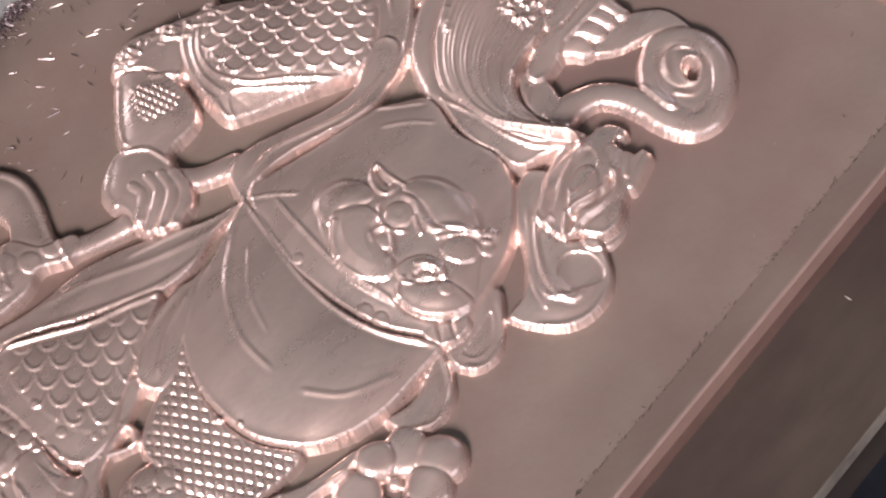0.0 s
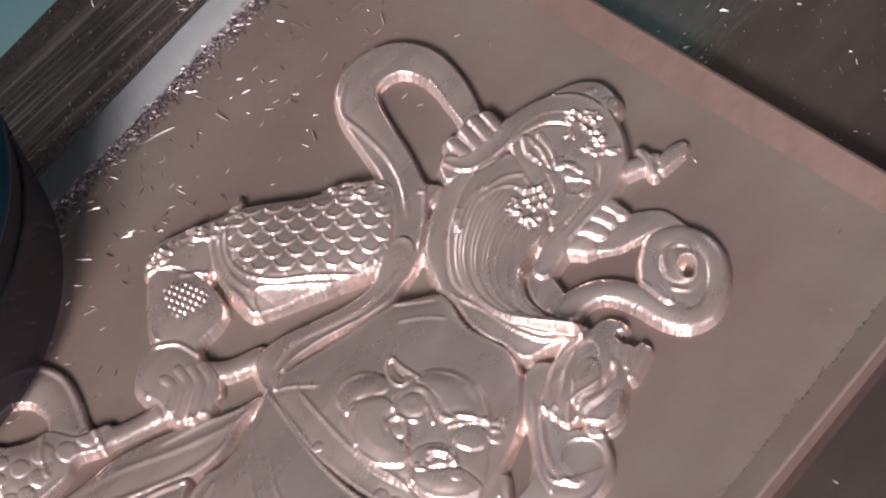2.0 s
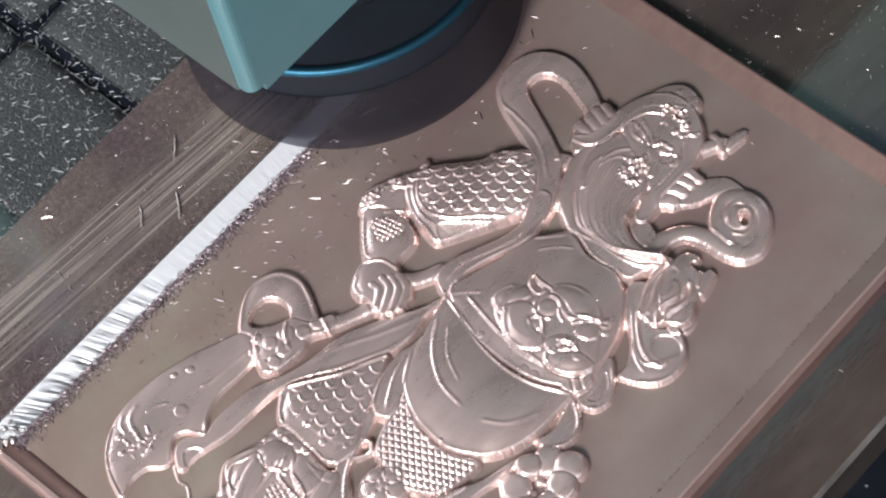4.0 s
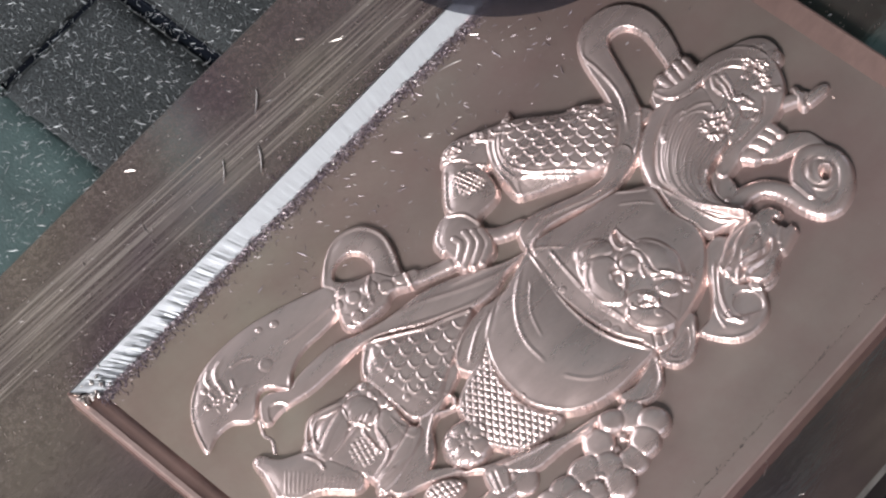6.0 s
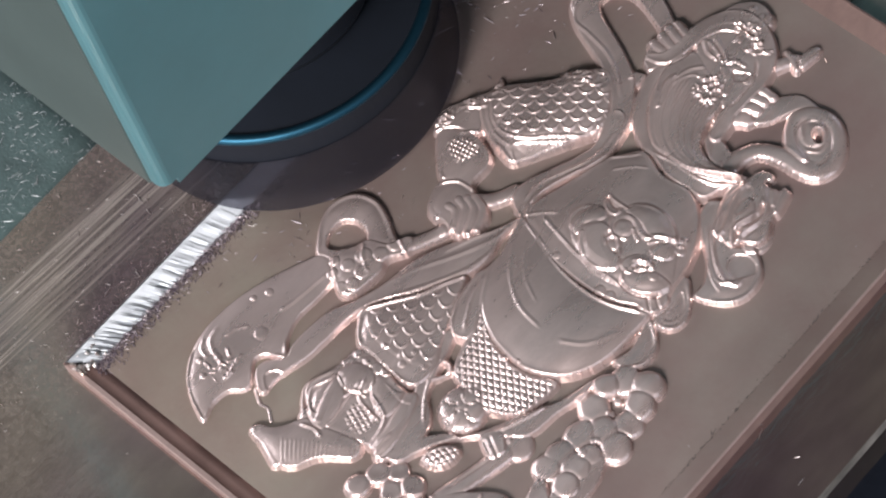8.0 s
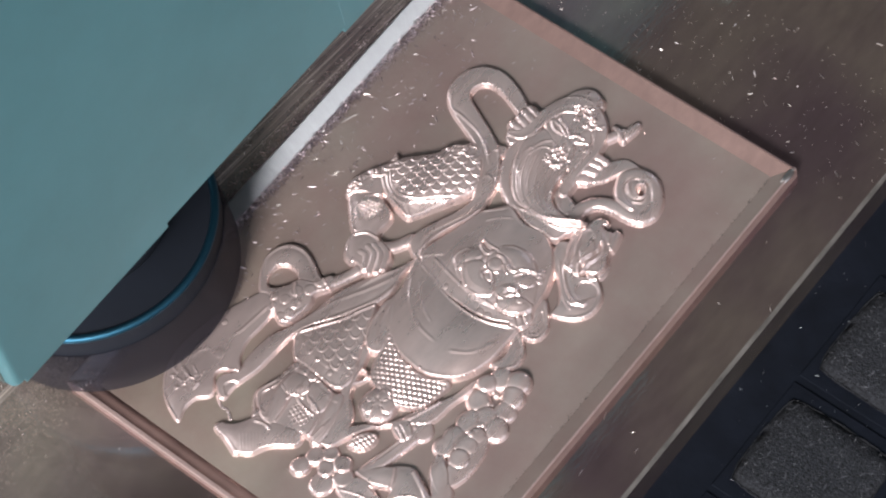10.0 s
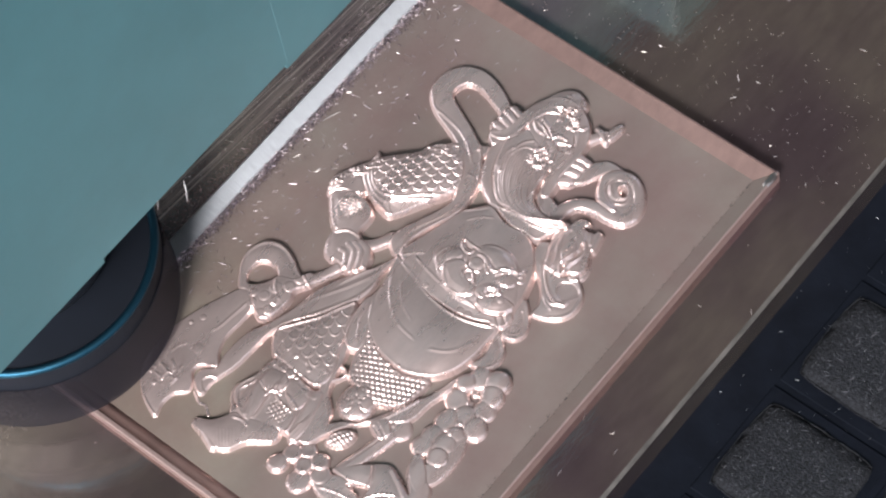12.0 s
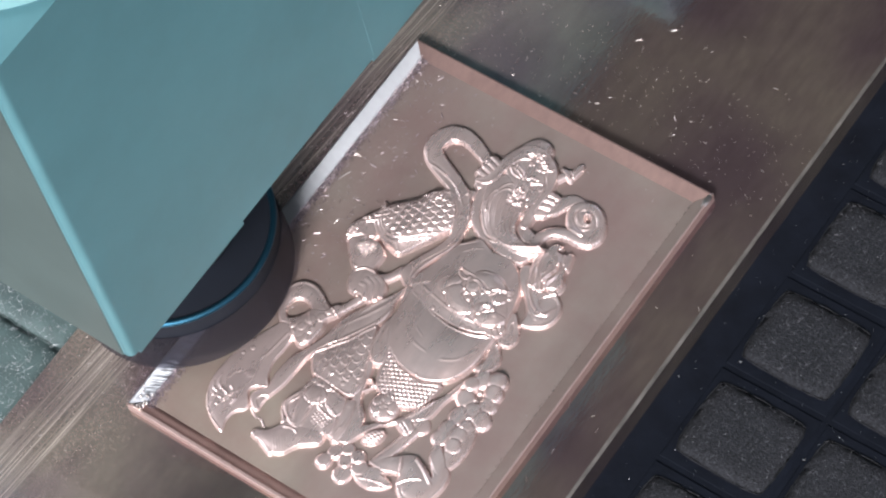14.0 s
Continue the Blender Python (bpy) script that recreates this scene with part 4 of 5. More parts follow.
    ridge([(55.8, 77.9), (60.4, 71.4), (66.9, 66.8), (73.8, 65.5)], 0.55, 0.4)
    ridge([(59.0, 77.7), (63.7, 72.4), (69.4, 69.4)], 0.4, 0.3)
    ridge([(78.7, 65.6), (83.5, 68.6), (86.8, 74.6)], 0.6, 0.35)
    ridge([(56.9, 68.7), (60.6, 62.5), (65.7, 58.5), (73.2, 56.5)], 0.45, 0.5)
    knob(*(72.1, 56.5), 0.55, 0.8)
    knob(*(74.9, 57.5), 0.45, 0.7)
    # chest plate and belt
    fill([(53.1, 83.4), (53.3, 86.6), (56.6, 96.5), (58.1, 101.8), (59.7, 105.4), (63.8, 109.5), (70.3, 107.5), (77.3, 107.9), (82.1, 105.3), (86.0, 100.2), (88.1, 95.1), (89.2, 88.9), (90.2, 83.3), (86.6, 81.2), (81.2, 78.8), (75.1, 78.0), (66.3, 78.5), (58.5, 80.7)], 3.0, 0.9, 2.9, 13.0)
    ridge([(54.1, 82.5), (61.3, 80.2), (68.4, 78.2), (76.6, 77.5), (83.0, 78.7), (88.3, 81.2)], 0.5, 0.8)
    ridge([(57.4, 85.1), (63.6, 83.6), (70.8, 82.3), (77.1, 82.4), (84.1, 82.6), (86.9, 84.5)], 0.45, 0.6)
    ridge([(53.8, 82.8), (56.2, 85.1), (59.5, 87.4)], 0.4, 0.4)
    ridge([(57.2, 102.4), (60.4, 104.8), (63.9, 108.2)], 0.4, 0.5)
    ridge([(61.9, 101.7), (64.5, 104.5), (67.3, 106.5)], 0.4, 0.35)
    knob(*(77.8, 79.2), 1.2, 0.7)
    knob(*(80.2, 79.5), 1.2, 0.7)
    knob(*(65.6, 80.0), 0.8, 0.4)
    fill([(84.3, 83.6), (86.9, 87.1), (90.0, 86.3), (89.6, 82.2), (86.3, 80.9)], 3.6, 0.5, 0.72, 1.7)
    ridge([(86.3, 83.8), (89.0, 81.7)], 0.35, -0.5)
    ridge([(87.3, 85.1), (89.9, 83.4)], 0.35, -0.5)


def sculpt_mask():
    # the animal mask on the belly: ear lobes, cheek, brow, eyes and muzzle
    swell([(63.8, 86.4), (63.7, 90.6), (66.9, 93.9), (70.6, 96.5), (74.0, 99.5), (79.5, 99.3), (83.4, 96.9), (86.3, 92.8), (88.5, 88.3), (85.9, 83.9), (80.6, 82.1), (73.7, 81.2), (68.5, 83.1)], 0.9, 3.0)
    swell([(63.8, 86.5), (62.3, 88.5), (62.7, 90.8), (64.4, 92.9), (66.6, 93.5), (68.7, 92.4), (68.0, 90.3), (66.3, 88.2), (66.3, 85.7)], 1.7, 2.6)
    ridge([(64.2, 86.2), (62.6, 87.7), (62.4, 90.1), (64.0, 92.5)], 0.55, 0.5)
    swell([(65.9, 87.4), (67.4, 85.0), (70.0, 82.8), (74.2, 82.2), (77.8, 84.2), (77.1, 86.7), (74.1, 87.1), (71.6, 88.4), (71.2, 90.6), (68.3, 90.6)], 2.0, 3.0)
    ridge([(66.6, 86.9), (67.9, 84.6), (70.5, 82.6)], 0.55, 0.6)
    swell([(70.9, 95.7), (71.8, 98.2), (74.4, 99.7), (78.2, 99.9), (81.3, 98.5), (83.1, 96.8), (80.3, 94.8), (77.9, 94.2), (75.1, 95.3), (72.8, 95.7)], 1.3, 2.4)
    ridge([(70.7, 96.6), (72.0, 98.5), (74.8, 99.8), (78.7, 99.8), (81.9, 98.2), (83.3, 96.6)], 0.5, 0.75)
    fill([(67.3, 92.8), (65.7, 94.4), (64.7, 96.9), (66.8, 96.2), (68.9, 96.1), (71.2, 96.5), (71.1, 94.6), (69.5, 93.5)], 5.0, 0.6, 0.8, 1.6)
    ridge([(65.0, 96.7), (66.2, 94.7), (68.1, 93.6), (69.7, 93.8), (70.0, 95.3)], 0.38, 0.8)
    ridge([(65.5, 96.3), (67.2, 95.4), (69.1, 95.0)], 0.4, -0.9)
    ridge([(65.3, 96.7), (67.6, 96.3), (71.0, 96.3)], 0.4, 0.7)
    knob(73.1, 92.2, 2.0, 1.35)
    ridge([(70.0, 93.2), (70.5, 91.4), (72.0, 90.1), (73.8, 90.0), (75.5, 91.0)], 0.45, 0.8)
    swell([(80.8, 91.5), (80.8, 93.5), (82.4, 95.2), (84.3, 95.3), (85.1, 93.5), (84.3, 91.9), (82.5, 91.1)], 1.5, 1.8)
    ridge([(71.5, 94.8), (73.6, 95.0), (76.2, 93.7), (78.4, 93.5), (80.7, 95.4), (83.3, 96.7), (84.7, 98.4)], 0.8, 1.15)
    ridge([(74.8, 93.5), (76.3, 92.4), (77.5, 91.8)], 0.45, 0.8)
    ridge([(79.3, 92.5), (80.0, 93.5), (82.4, 95.8)], 0.45, 0.6)
    knob(85.0, 95.8, 1.2, 0.8)
    ridge([(83.9, 96.0), (84.9, 96.7), (84.8, 98.4)], 0.5, 0.7)
    ridge([(73.2, 87.2), (72.1, 88.2), (72.6, 89.4), (74.3, 89.4), (75.8, 87.8), (76.4, 86.7)], 0.5, 0.95)
    knob(74.1, 88.2, 1.2, 0.6)
    swell([(77.9, 85.6), (78.0, 87.9), (79.9, 90.0), (82.5, 90.3), (83.7, 88.9), (82.0, 86.9), (80.4, 85.0)], 1.2, 2.0)
    ridge([(80.4, 86.5), (81.0, 88.0), (82.5, 88.6)], 0.5, -1.0)
    ridge([(79.3, 87.8), (80.7, 89.0), (82.9, 89.3), (84.0, 88.6)], 0.5, 0.7)
    swell([(80.0, 83.2), (79.6, 85.1), (81.9, 86.4), (84.1, 88.4), (86.0, 89.0), (88.5, 88.8), (88.3, 86.2), (85.3, 83.4), (82.2, 82.6)], 1.7, 2.4)
    ridge([(80.5, 83.0), (79.5, 84.4), (79.7, 85.8)], 0.5, 0.7)
    ridge([(79.8, 82.6), (83.2, 82.5), (86.1, 83.6), (88.3, 85.8)], 0.4, -1.1)
    knob(84.9, 87.7, 1.0, 0.5)



def sculpt_head():
    # long scarf: loop over the shoulder and down the chest
    ribbon([(49.2, 134.5), (44.7, 136.8), (40.0, 138.5), (35.6, 139.0), (31.7, 137.4), (29.6, 133.9), (29.9, 129.8), (33.1, 126.8), (37.9, 124.7), (43.7, 122.4), (49.0, 119.4), (52.8, 115.2), (55.3, 110.3), (56.2, 105.3)], [3.4, 4.6, 5.2, 6.0, 6.6, 6.8, 6.8, 6.6, 6.2, 5.8, 5.0, 4.6, 4.4], 3.3, 0.7)
    ridge([(47.9, 131.0), (43.1, 135.1), (38.1, 137.4)], 0.4, 0.4)
    ridge([(28.6, 128.8), (31.1, 124.8), (35.8, 124.0), (42.1, 122.7), (47.2, 120.1), (51.4, 116.4)], 0.5, 0.7)
    ribbon([(54.1, 111.7), (56.3, 105.2), (55.1, 99.5), (52.7, 94.0), (50.8, 89.1), (51.3, 85.5), (53.5, 83.2)], [4.4, 4.4, 4.4, 4.6, 5.2, 5.0, 1.6], 3.7, 0.5)
    ridge([(56.1, 108.9), (56.4, 101.9), (54.0, 96.4), (51.5, 91.0), (51.5, 85.8)], 0.35, 0.5)
    ridge([(56.9, 98.9), (54.1, 92.8), (53.1, 86.9), (54.2, 83.1)], 0.45, 0.8)
    ridge([(49.6, 120.6), (51.1, 121.6), (53.1, 122.8), (54.8, 126.9)], 0.4, 0.5)
    fill([(46.6, 122.3), (49.1, 122.9), (52.0, 123.7), (52.4, 121.3), (52.2, 118.5), (50.1, 119.2)], 2.0, 0.6, 0.3, 2)
    # streamer curling away from the neck
    fill([(76.5, 127.4), (75.0, 130.6), (76.2, 134.3), (78.5, 137.6), (81.0, 139.4), (84.5, 139.2), (85.7, 138.4), (82.7, 135.9), (80.9, 132.5), (79.6, 129.9)], 1.5, 0.5, 0.3, 3)
    ridge([(80.0, 128.5), (81.4, 130.3), (82.2, 132.1)], 0.4, 0.5)
    fill([(84.3, 128.9), (82.7, 132.5), (83.1, 136.6), (85.7, 139.2), (90.0, 139.5), (93.8, 137.1), (96.2, 133.0), (96.0, 128.3), (92.8, 126.5), (88.5, 126.5)], 1.9, 0.8, 0.2, 3)
    tube([(79.9, 117.6), (80.1, 120.5), (81.4, 123.0), (83.9, 124.7), (87.7, 125.4), (91.9, 125.5), (95.0, 126.6), (96.3, 129.5), (95.1, 133.5), (92.0, 136.9), (88.3, 137.9), (85.2, 136.6), (83.6, 133.6), (84.8, 130.2), (87.6, 128.0), (90.7, 127.2)], 2.2, 3.4, 1.5, 0.3)
    ridge([(78.8, 123.3), (81.6, 126.0), (85.7, 127.4), (90.6, 127.2), (94.1, 127.9)], 0.5, 0.5)
    bump(88.9, 132.9, 3.1, 3.3, 0.2)
    ridge([(87.9, 130.7), (86.1, 132.8), (86.2, 135.2), (88.2, 136.1), (90.5, 135.0)], 0.7, 0.9)
    sink([(88.7, 132.6), (88.1, 134.0), (89.0, 135.0), (90.6, 134.4), (91.4, 132.5), (90.3, 131.7)], 3.0, 0.9)
    ridge([(90.0, 129.2), (92.3, 130.6), (92.1, 133.6)], 0.5, 0.6)
    # beard and collar
    tube([(54.1, 127.5), (54.3, 122.5), (56.6, 116.7), (59.5, 113.2), (63.7, 110.9), (68.5, 110.9)], 1.9, 3.2, 1.6)
    fill([(61.0, 111.5), (65.5, 110.8), (69.6, 111.9), (74.6, 111.8), (79.1, 113.3), (84.1, 117.5), (84.1, 114.3), (82.1, 111.2), (80.4, 108.0), (76.8, 107.7), (72.2, 107.4), (67.2, 108.8)], 3.0, 0.7, 0.6, 3)
    ridge([(65.6, 110.0), (70.9, 110.7), (75.7, 110.7), (80.2, 111.7), (84.8, 114.9)], 0.4, 0.6)
    ridge([(70.1, 108.0), (75.3, 107.5), (80.2, 108.1)], 0.4, 0.4)
    fill([(54.6, 129.5), (57.1, 133.6), (61.7, 132.3), (67.8, 128.9), (70.5, 126.4), (70.5, 122.0), (71.7, 118.5), (74.4, 116.2), (78.7, 115.4), (83.8, 117.3), (81.4, 112.9), (77.1, 111.0), (72.3, 110.3), (67.9, 110.6), (63.5, 111.5), (58.5, 116.6), (56.0, 121.4), (54.7, 125.4)], 3.4, 0.8, 1.5, 6)
    strands([(56.4, 128.0), (57.7, 121.8), (61.2, 115.6), (66.3, 111.7), (72.6, 111.0), (78.7, 113.0), (84.0, 116.0)], [(70.3, 126.1), (70.7, 122.9), (71.3, 118.9), (73.3, 116.0), (76.3, 114.6), (80.1, 114.8), (84.1, 116.0)], 17, 0.33, 0.55)
    ridge([(57.9, 126.8), (57.5, 123.6), (58.9, 119.4)], 0.6, 0.6)
    ridge([(56.9, 121.8), (58.0, 119.8), (59.9, 118.4)], 0.9, 0.8)
    fill([(71.9, 121.2), (74.3, 121.2), (77.5, 120.2), (81.4, 118.0), (78.9, 115.3), (74.8, 116.1), (71.9, 118.8)], 2.5, 0.7, 0.6, 3)
    ridge([(73.6, 118.8), (75.6, 116.0), (78.8, 114.6)], 0.5, 0.6)
    ridge([(78.2, 116.8), (79.7, 114.7)], 0.6, 0.6)
    # brow band and hat
    fill([(55.1, 145.1), (56.3, 148.6), (59.3, 151.2), (62.4, 151.1), (65.1, 149.6), (65.7, 147.7), (61.8, 146.7), (58.4, 145.9)], 2.6, 0.6, 0.6, 2)
    bump(*(60.0, 148.9), 1.5, 3.6)
    bump(*(63.6, 148.5), 2.2, 3.8)
    ridge([(64.1, 146.4), (63.6, 148.8), (63.6, 150.1)], 0.3, 0.4)
    fill([(54.9, 137.7), (57.5, 143.3), (62.2, 143.7), (67.3, 142.7), (71.1, 138.7), (71.7, 133.9), (71.9, 128.7), (70.3, 126.3), (66.0, 129.3), (59.8, 131.6), (56.4, 134.0)], 3.4, 0.9, 1.0, 4)
    ribbon([(49.9, 127.2), (53.1, 128.7), (54.4, 133.4), (54.4, 138.5), (56.0, 142.7), (59.8, 145.5), (64.7, 145.5), (68.7, 143.2), (71.5, 139.1), (72.3, 134.6), (72.3, 130.3), (72.1, 126.7), (72.7, 123.8), (73.3, 120.8)], [2.0, 3.4, 3.6, 3.8, 4.0, 4.2, 4.2, 4.0, 3.6, 3.2, 3.0, 3.2, 3.8, 3.0], 4.2, 0.2)
    ridge([(55.1, 127.8), (56.4, 131.8), (56.9, 136.8), (58.9, 140.5), (62.1, 142.2)], 0.3, -0.7)
    ridge([(69.0, 139.2), (71.2, 135.8), (71.6, 131.8), (71.6, 127.5)], 0.3, -0.7)
    tube([(48.7, 132.8), (52.5, 131.5)], 1.35, 4.3, 1.2)
    tube([(49.0, 134.8), (53.1, 133.5)], 1.35, 4.3, 1.2)
    tube([(49.7, 137.0), (53.5, 135.6)], 1.3, 4.3, 1.1)
    tube([(48.1, 130.2), (51.6, 129.7)], 1.4, 4.1, 1.2)
    fill([(48.6, 126.6), (48.4, 128.5), (48.9, 131.3), (51.9, 130.1), (53.4, 126.8), (52.2, 124.3), (50.1, 125.1)], 2.8, 0.7, 0.4, 2)
    crumbs([(60.0, 143.3), (62.0, 145.5), (66.3, 145.1), (69.7, 142.9), (70.1, 140.8), (67.2, 140.0), (63.9, 139.9)], 42, 0.35, 0.75, 0.6, 11)
    # face
    tube([(57.6, 136.4), (59.6, 134.7), (62.1, 134.4)], 0.7, 5.0, 0.4, 0.8)
    tube([(58.2, 136.8), (60.7, 136.3), (63.5, 134.8)], 0.6, 5.0, 0.4, 0.8)
    tube([(59.2, 138.1), (62.2, 136.9), (64.7, 135.0)], 0.7, 5.1, 0.4, 0.8)
    knob(*(60.8, 135.3), 1.2, 0.6)
    tube([(64.4, 134.9), (65.9, 136.5), (67.9, 136.7)], 0.8, 5.0, 0.6, 0.8)
    knob(*(66.3, 135.7), 1.4, 0.8)
    knob(*(70.3, 134.9), 1.5, 0.6)
    knob(*(64.6, 136.0), 1.2, 0.6)
    sink([(66.6, 133.5), (68.1, 135.1), (70.3, 136.0), (70.3, 134.0), (68.6, 132.7)], 0.9, 0.8)
    tube([(65.0, 133.9), (67.4, 132.3), (68.7, 129.4)], 1.1, 5.0, 0.8, 0.8)
    crumbs([(62.3, 126.2), (62.4, 129.9), (64.4, 132.3), (67.4, 130.3), (68.8, 126.7), (68.1, 124.6), (65.7, 124.5)], 44, 0.4, 0.85, 0.6, 13)
    ridge([(69.0, 128.4), (69.6, 125.1), (70.2, 121.2), (71.2, 118.2)], 0.7, 0.7)
    ridge([(58.5, 126.1), (59.3, 129.4), (61.4, 131.7)], 0.5, 0.5)
    ridge([(58.7, 124.1), (59.8, 127.5), (61.8, 129.4)], 0.4, 0.4)
    # side fringe
    tube([(71.4, 133.4), (73.9, 134.9), (76.5, 135.1)], 1.5, 3.6, 1.2)
    tube([(71.7, 131.0), (73.9, 132.5), (76.0, 132.9)], 1.5, 3.6, 1.2)
    tube([(72.3, 128.7), (74.2, 130.2), (76.0, 130.7)], 1.6, 3.5, 1.3)
    tube([(73.3, 126.4), (74.7, 127.2), (75.9, 127.6)], 1.9, 3.2, 1.6)


def sculpt_hand():
    # hand at the beard, and its sleeve
    fill([(82.0, 105.1), (81.4, 108.6), (84.8, 109.9), (87.7, 104.6), (92.0, 103.1), (95.2, 105.9), (99.3, 103.9), (101.6, 100.9), (101.7, 96.6), (99.9, 93.2), (96.0, 90.9), (92.7, 90.3), (92.2, 94.0), (89.3, 98.1), (85.3, 101.5)], 1.9, 0.6, 0.5, 4)
    ridge([(85.2, 103.9), (89.5, 99.1), (93.7, 95.9), (96.4, 96.1), (98.1, 98.4)], 0.5, 0.7)
    ridge([(95.8, 105.3), (99.7, 103.0), (101.3, 97.8), (99.7, 93.9), (96.5, 91.4)], 0.7, 0.7)
    ridge([(87.8, 99.4), (93.1, 95.5), (96.4, 94.1)], 0.4, 0.5)
    fill([(84.1, 108.2), (83.2, 113.0), (84.6, 117.3), (84.8, 119.5), (87.2, 121.3), (88.6, 120.7), (88.4, 118.7), (91.1, 118.7), (91.6, 120.5), (93.8, 119.5), (94.4, 116.9), (94.0, 115.6), (95.2, 112.2), (96.5, 109.1), (95.9, 106.3), (92.7, 104.4), (92.0, 102.9), (88.5, 102.7), (86.5, 103.3), (85.5, 106.2)], 2.8, 0.8, 0.9, 3)
    bump(*(88.2, 120.3), 1.0, 3.6)
    bump(*(86.4, 119.7), 1.3, 3.4)
    tube([(93.0, 119.4), (94.1, 114.8)], 1.1, 3.8, 1.0)
    tube([(91.0, 117.7), (92.7, 115.4)], 1.1, 3.9, 1.0)
    tube([(88.5, 117.5), (90.5, 115.8)], 1.0, 3.9, 1.0)
    ridge([(92.2, 103.1), (90.1, 106.2), (91.1, 109.7), (91.5, 112.7), (90.3, 115.2)], 0.5, 0.9)
    ridge([(91.7, 105.4), (90.7, 107.4), (91.9, 110.5), (91.4, 114.2)], 0.4, -0.6)
    ridge([(88.1, 103.3), (85.2, 108.4), (85.0, 113.3), (85.8, 116.5)], 0.6, 0.7)
    ridge([(86.4, 103.6), (88.1, 103.3), (88.8, 104.8)], 0.6, 0.6)
    sink([(85.6, 113.2), (86.4, 115.8), (88.8, 114.4), (89.6, 110.4), (88.3, 109.0)], 0.6, 1.2)
    swell([(90.7, 106.0), (87.9, 109.2), (87.3, 112.6), (89.1, 113.7), (91.7, 110.9), (92.1, 107.7)], 1.5, 2.4)
    swell([(93.2, 105.4), (93.7, 108.7), (94.2, 111.9), (96.3, 111.3), (97.6, 108.4), (97.1, 105.4), (95.1, 103.9)], 1.2, 1.8)
    ridge([(90.8, 115.4), (93.0, 112.9), (93.1, 109.8), (92.1, 106.7), (92.7, 103.4)], 0.7, 1.3)
    ridge([(90.5, 114.7), (92.4, 112.4), (92.0, 109.5), (91.2, 106.9), (92.0, 103.6)], 0.4, -0.9)
    ridge([(85.6, 115.6), (86.2, 110.6), (88.1, 106.8), (89.1, 102.5)], 0.7, 1.1)
    ridge([(85.7, 109.4), (86.4, 105.3), (88.3, 101.7), (92.0, 98.3), (96.0, 96.5), (98.3, 97.2), (98.4, 99.0)], 0.6, 1.0)
    sink([(94.1, 98.9), (93.3, 101.7), (95.6, 103.7), (98.1, 103.4), (99.5, 101.8), (98.4, 99.3), (96.7, 98.0)], 1.0, 1.8)
    # tie loops below the belt
    fill([(88.0, 90.8), (89.7, 92.8), (93.5, 88.6), (95.4, 85.0), (94.3, 81.6), (91.4, 80.7), (89.3, 81.8), (89.9, 85.0)], 1.6, 0.6, 0.3, 2)
    ridge([(90.2, 91.6), (94.1, 87.5), (94.8, 83.5), (92.7, 81.2)], 0.6, 0.8)
    sink([(90.9, 85.8), (90.5, 89.5), (93.2, 86.8), (93.2, 83.6), (91.4, 82.7)], 0.8, 0.8)
    fill([(88.1, 82.0), (92.1, 79.6), (94.7, 77.2), (95.0, 73.1), (93.1, 70.1), (89.4, 69.3), (90.3, 73.4), (89.6, 77.6)], 1.7, 0.6, 0.3, 2)
    ridge([(89.6, 80.9), (93.6, 77.6), (94.7, 73.0), (92.6, 70.1)], 0.6, 0.8)


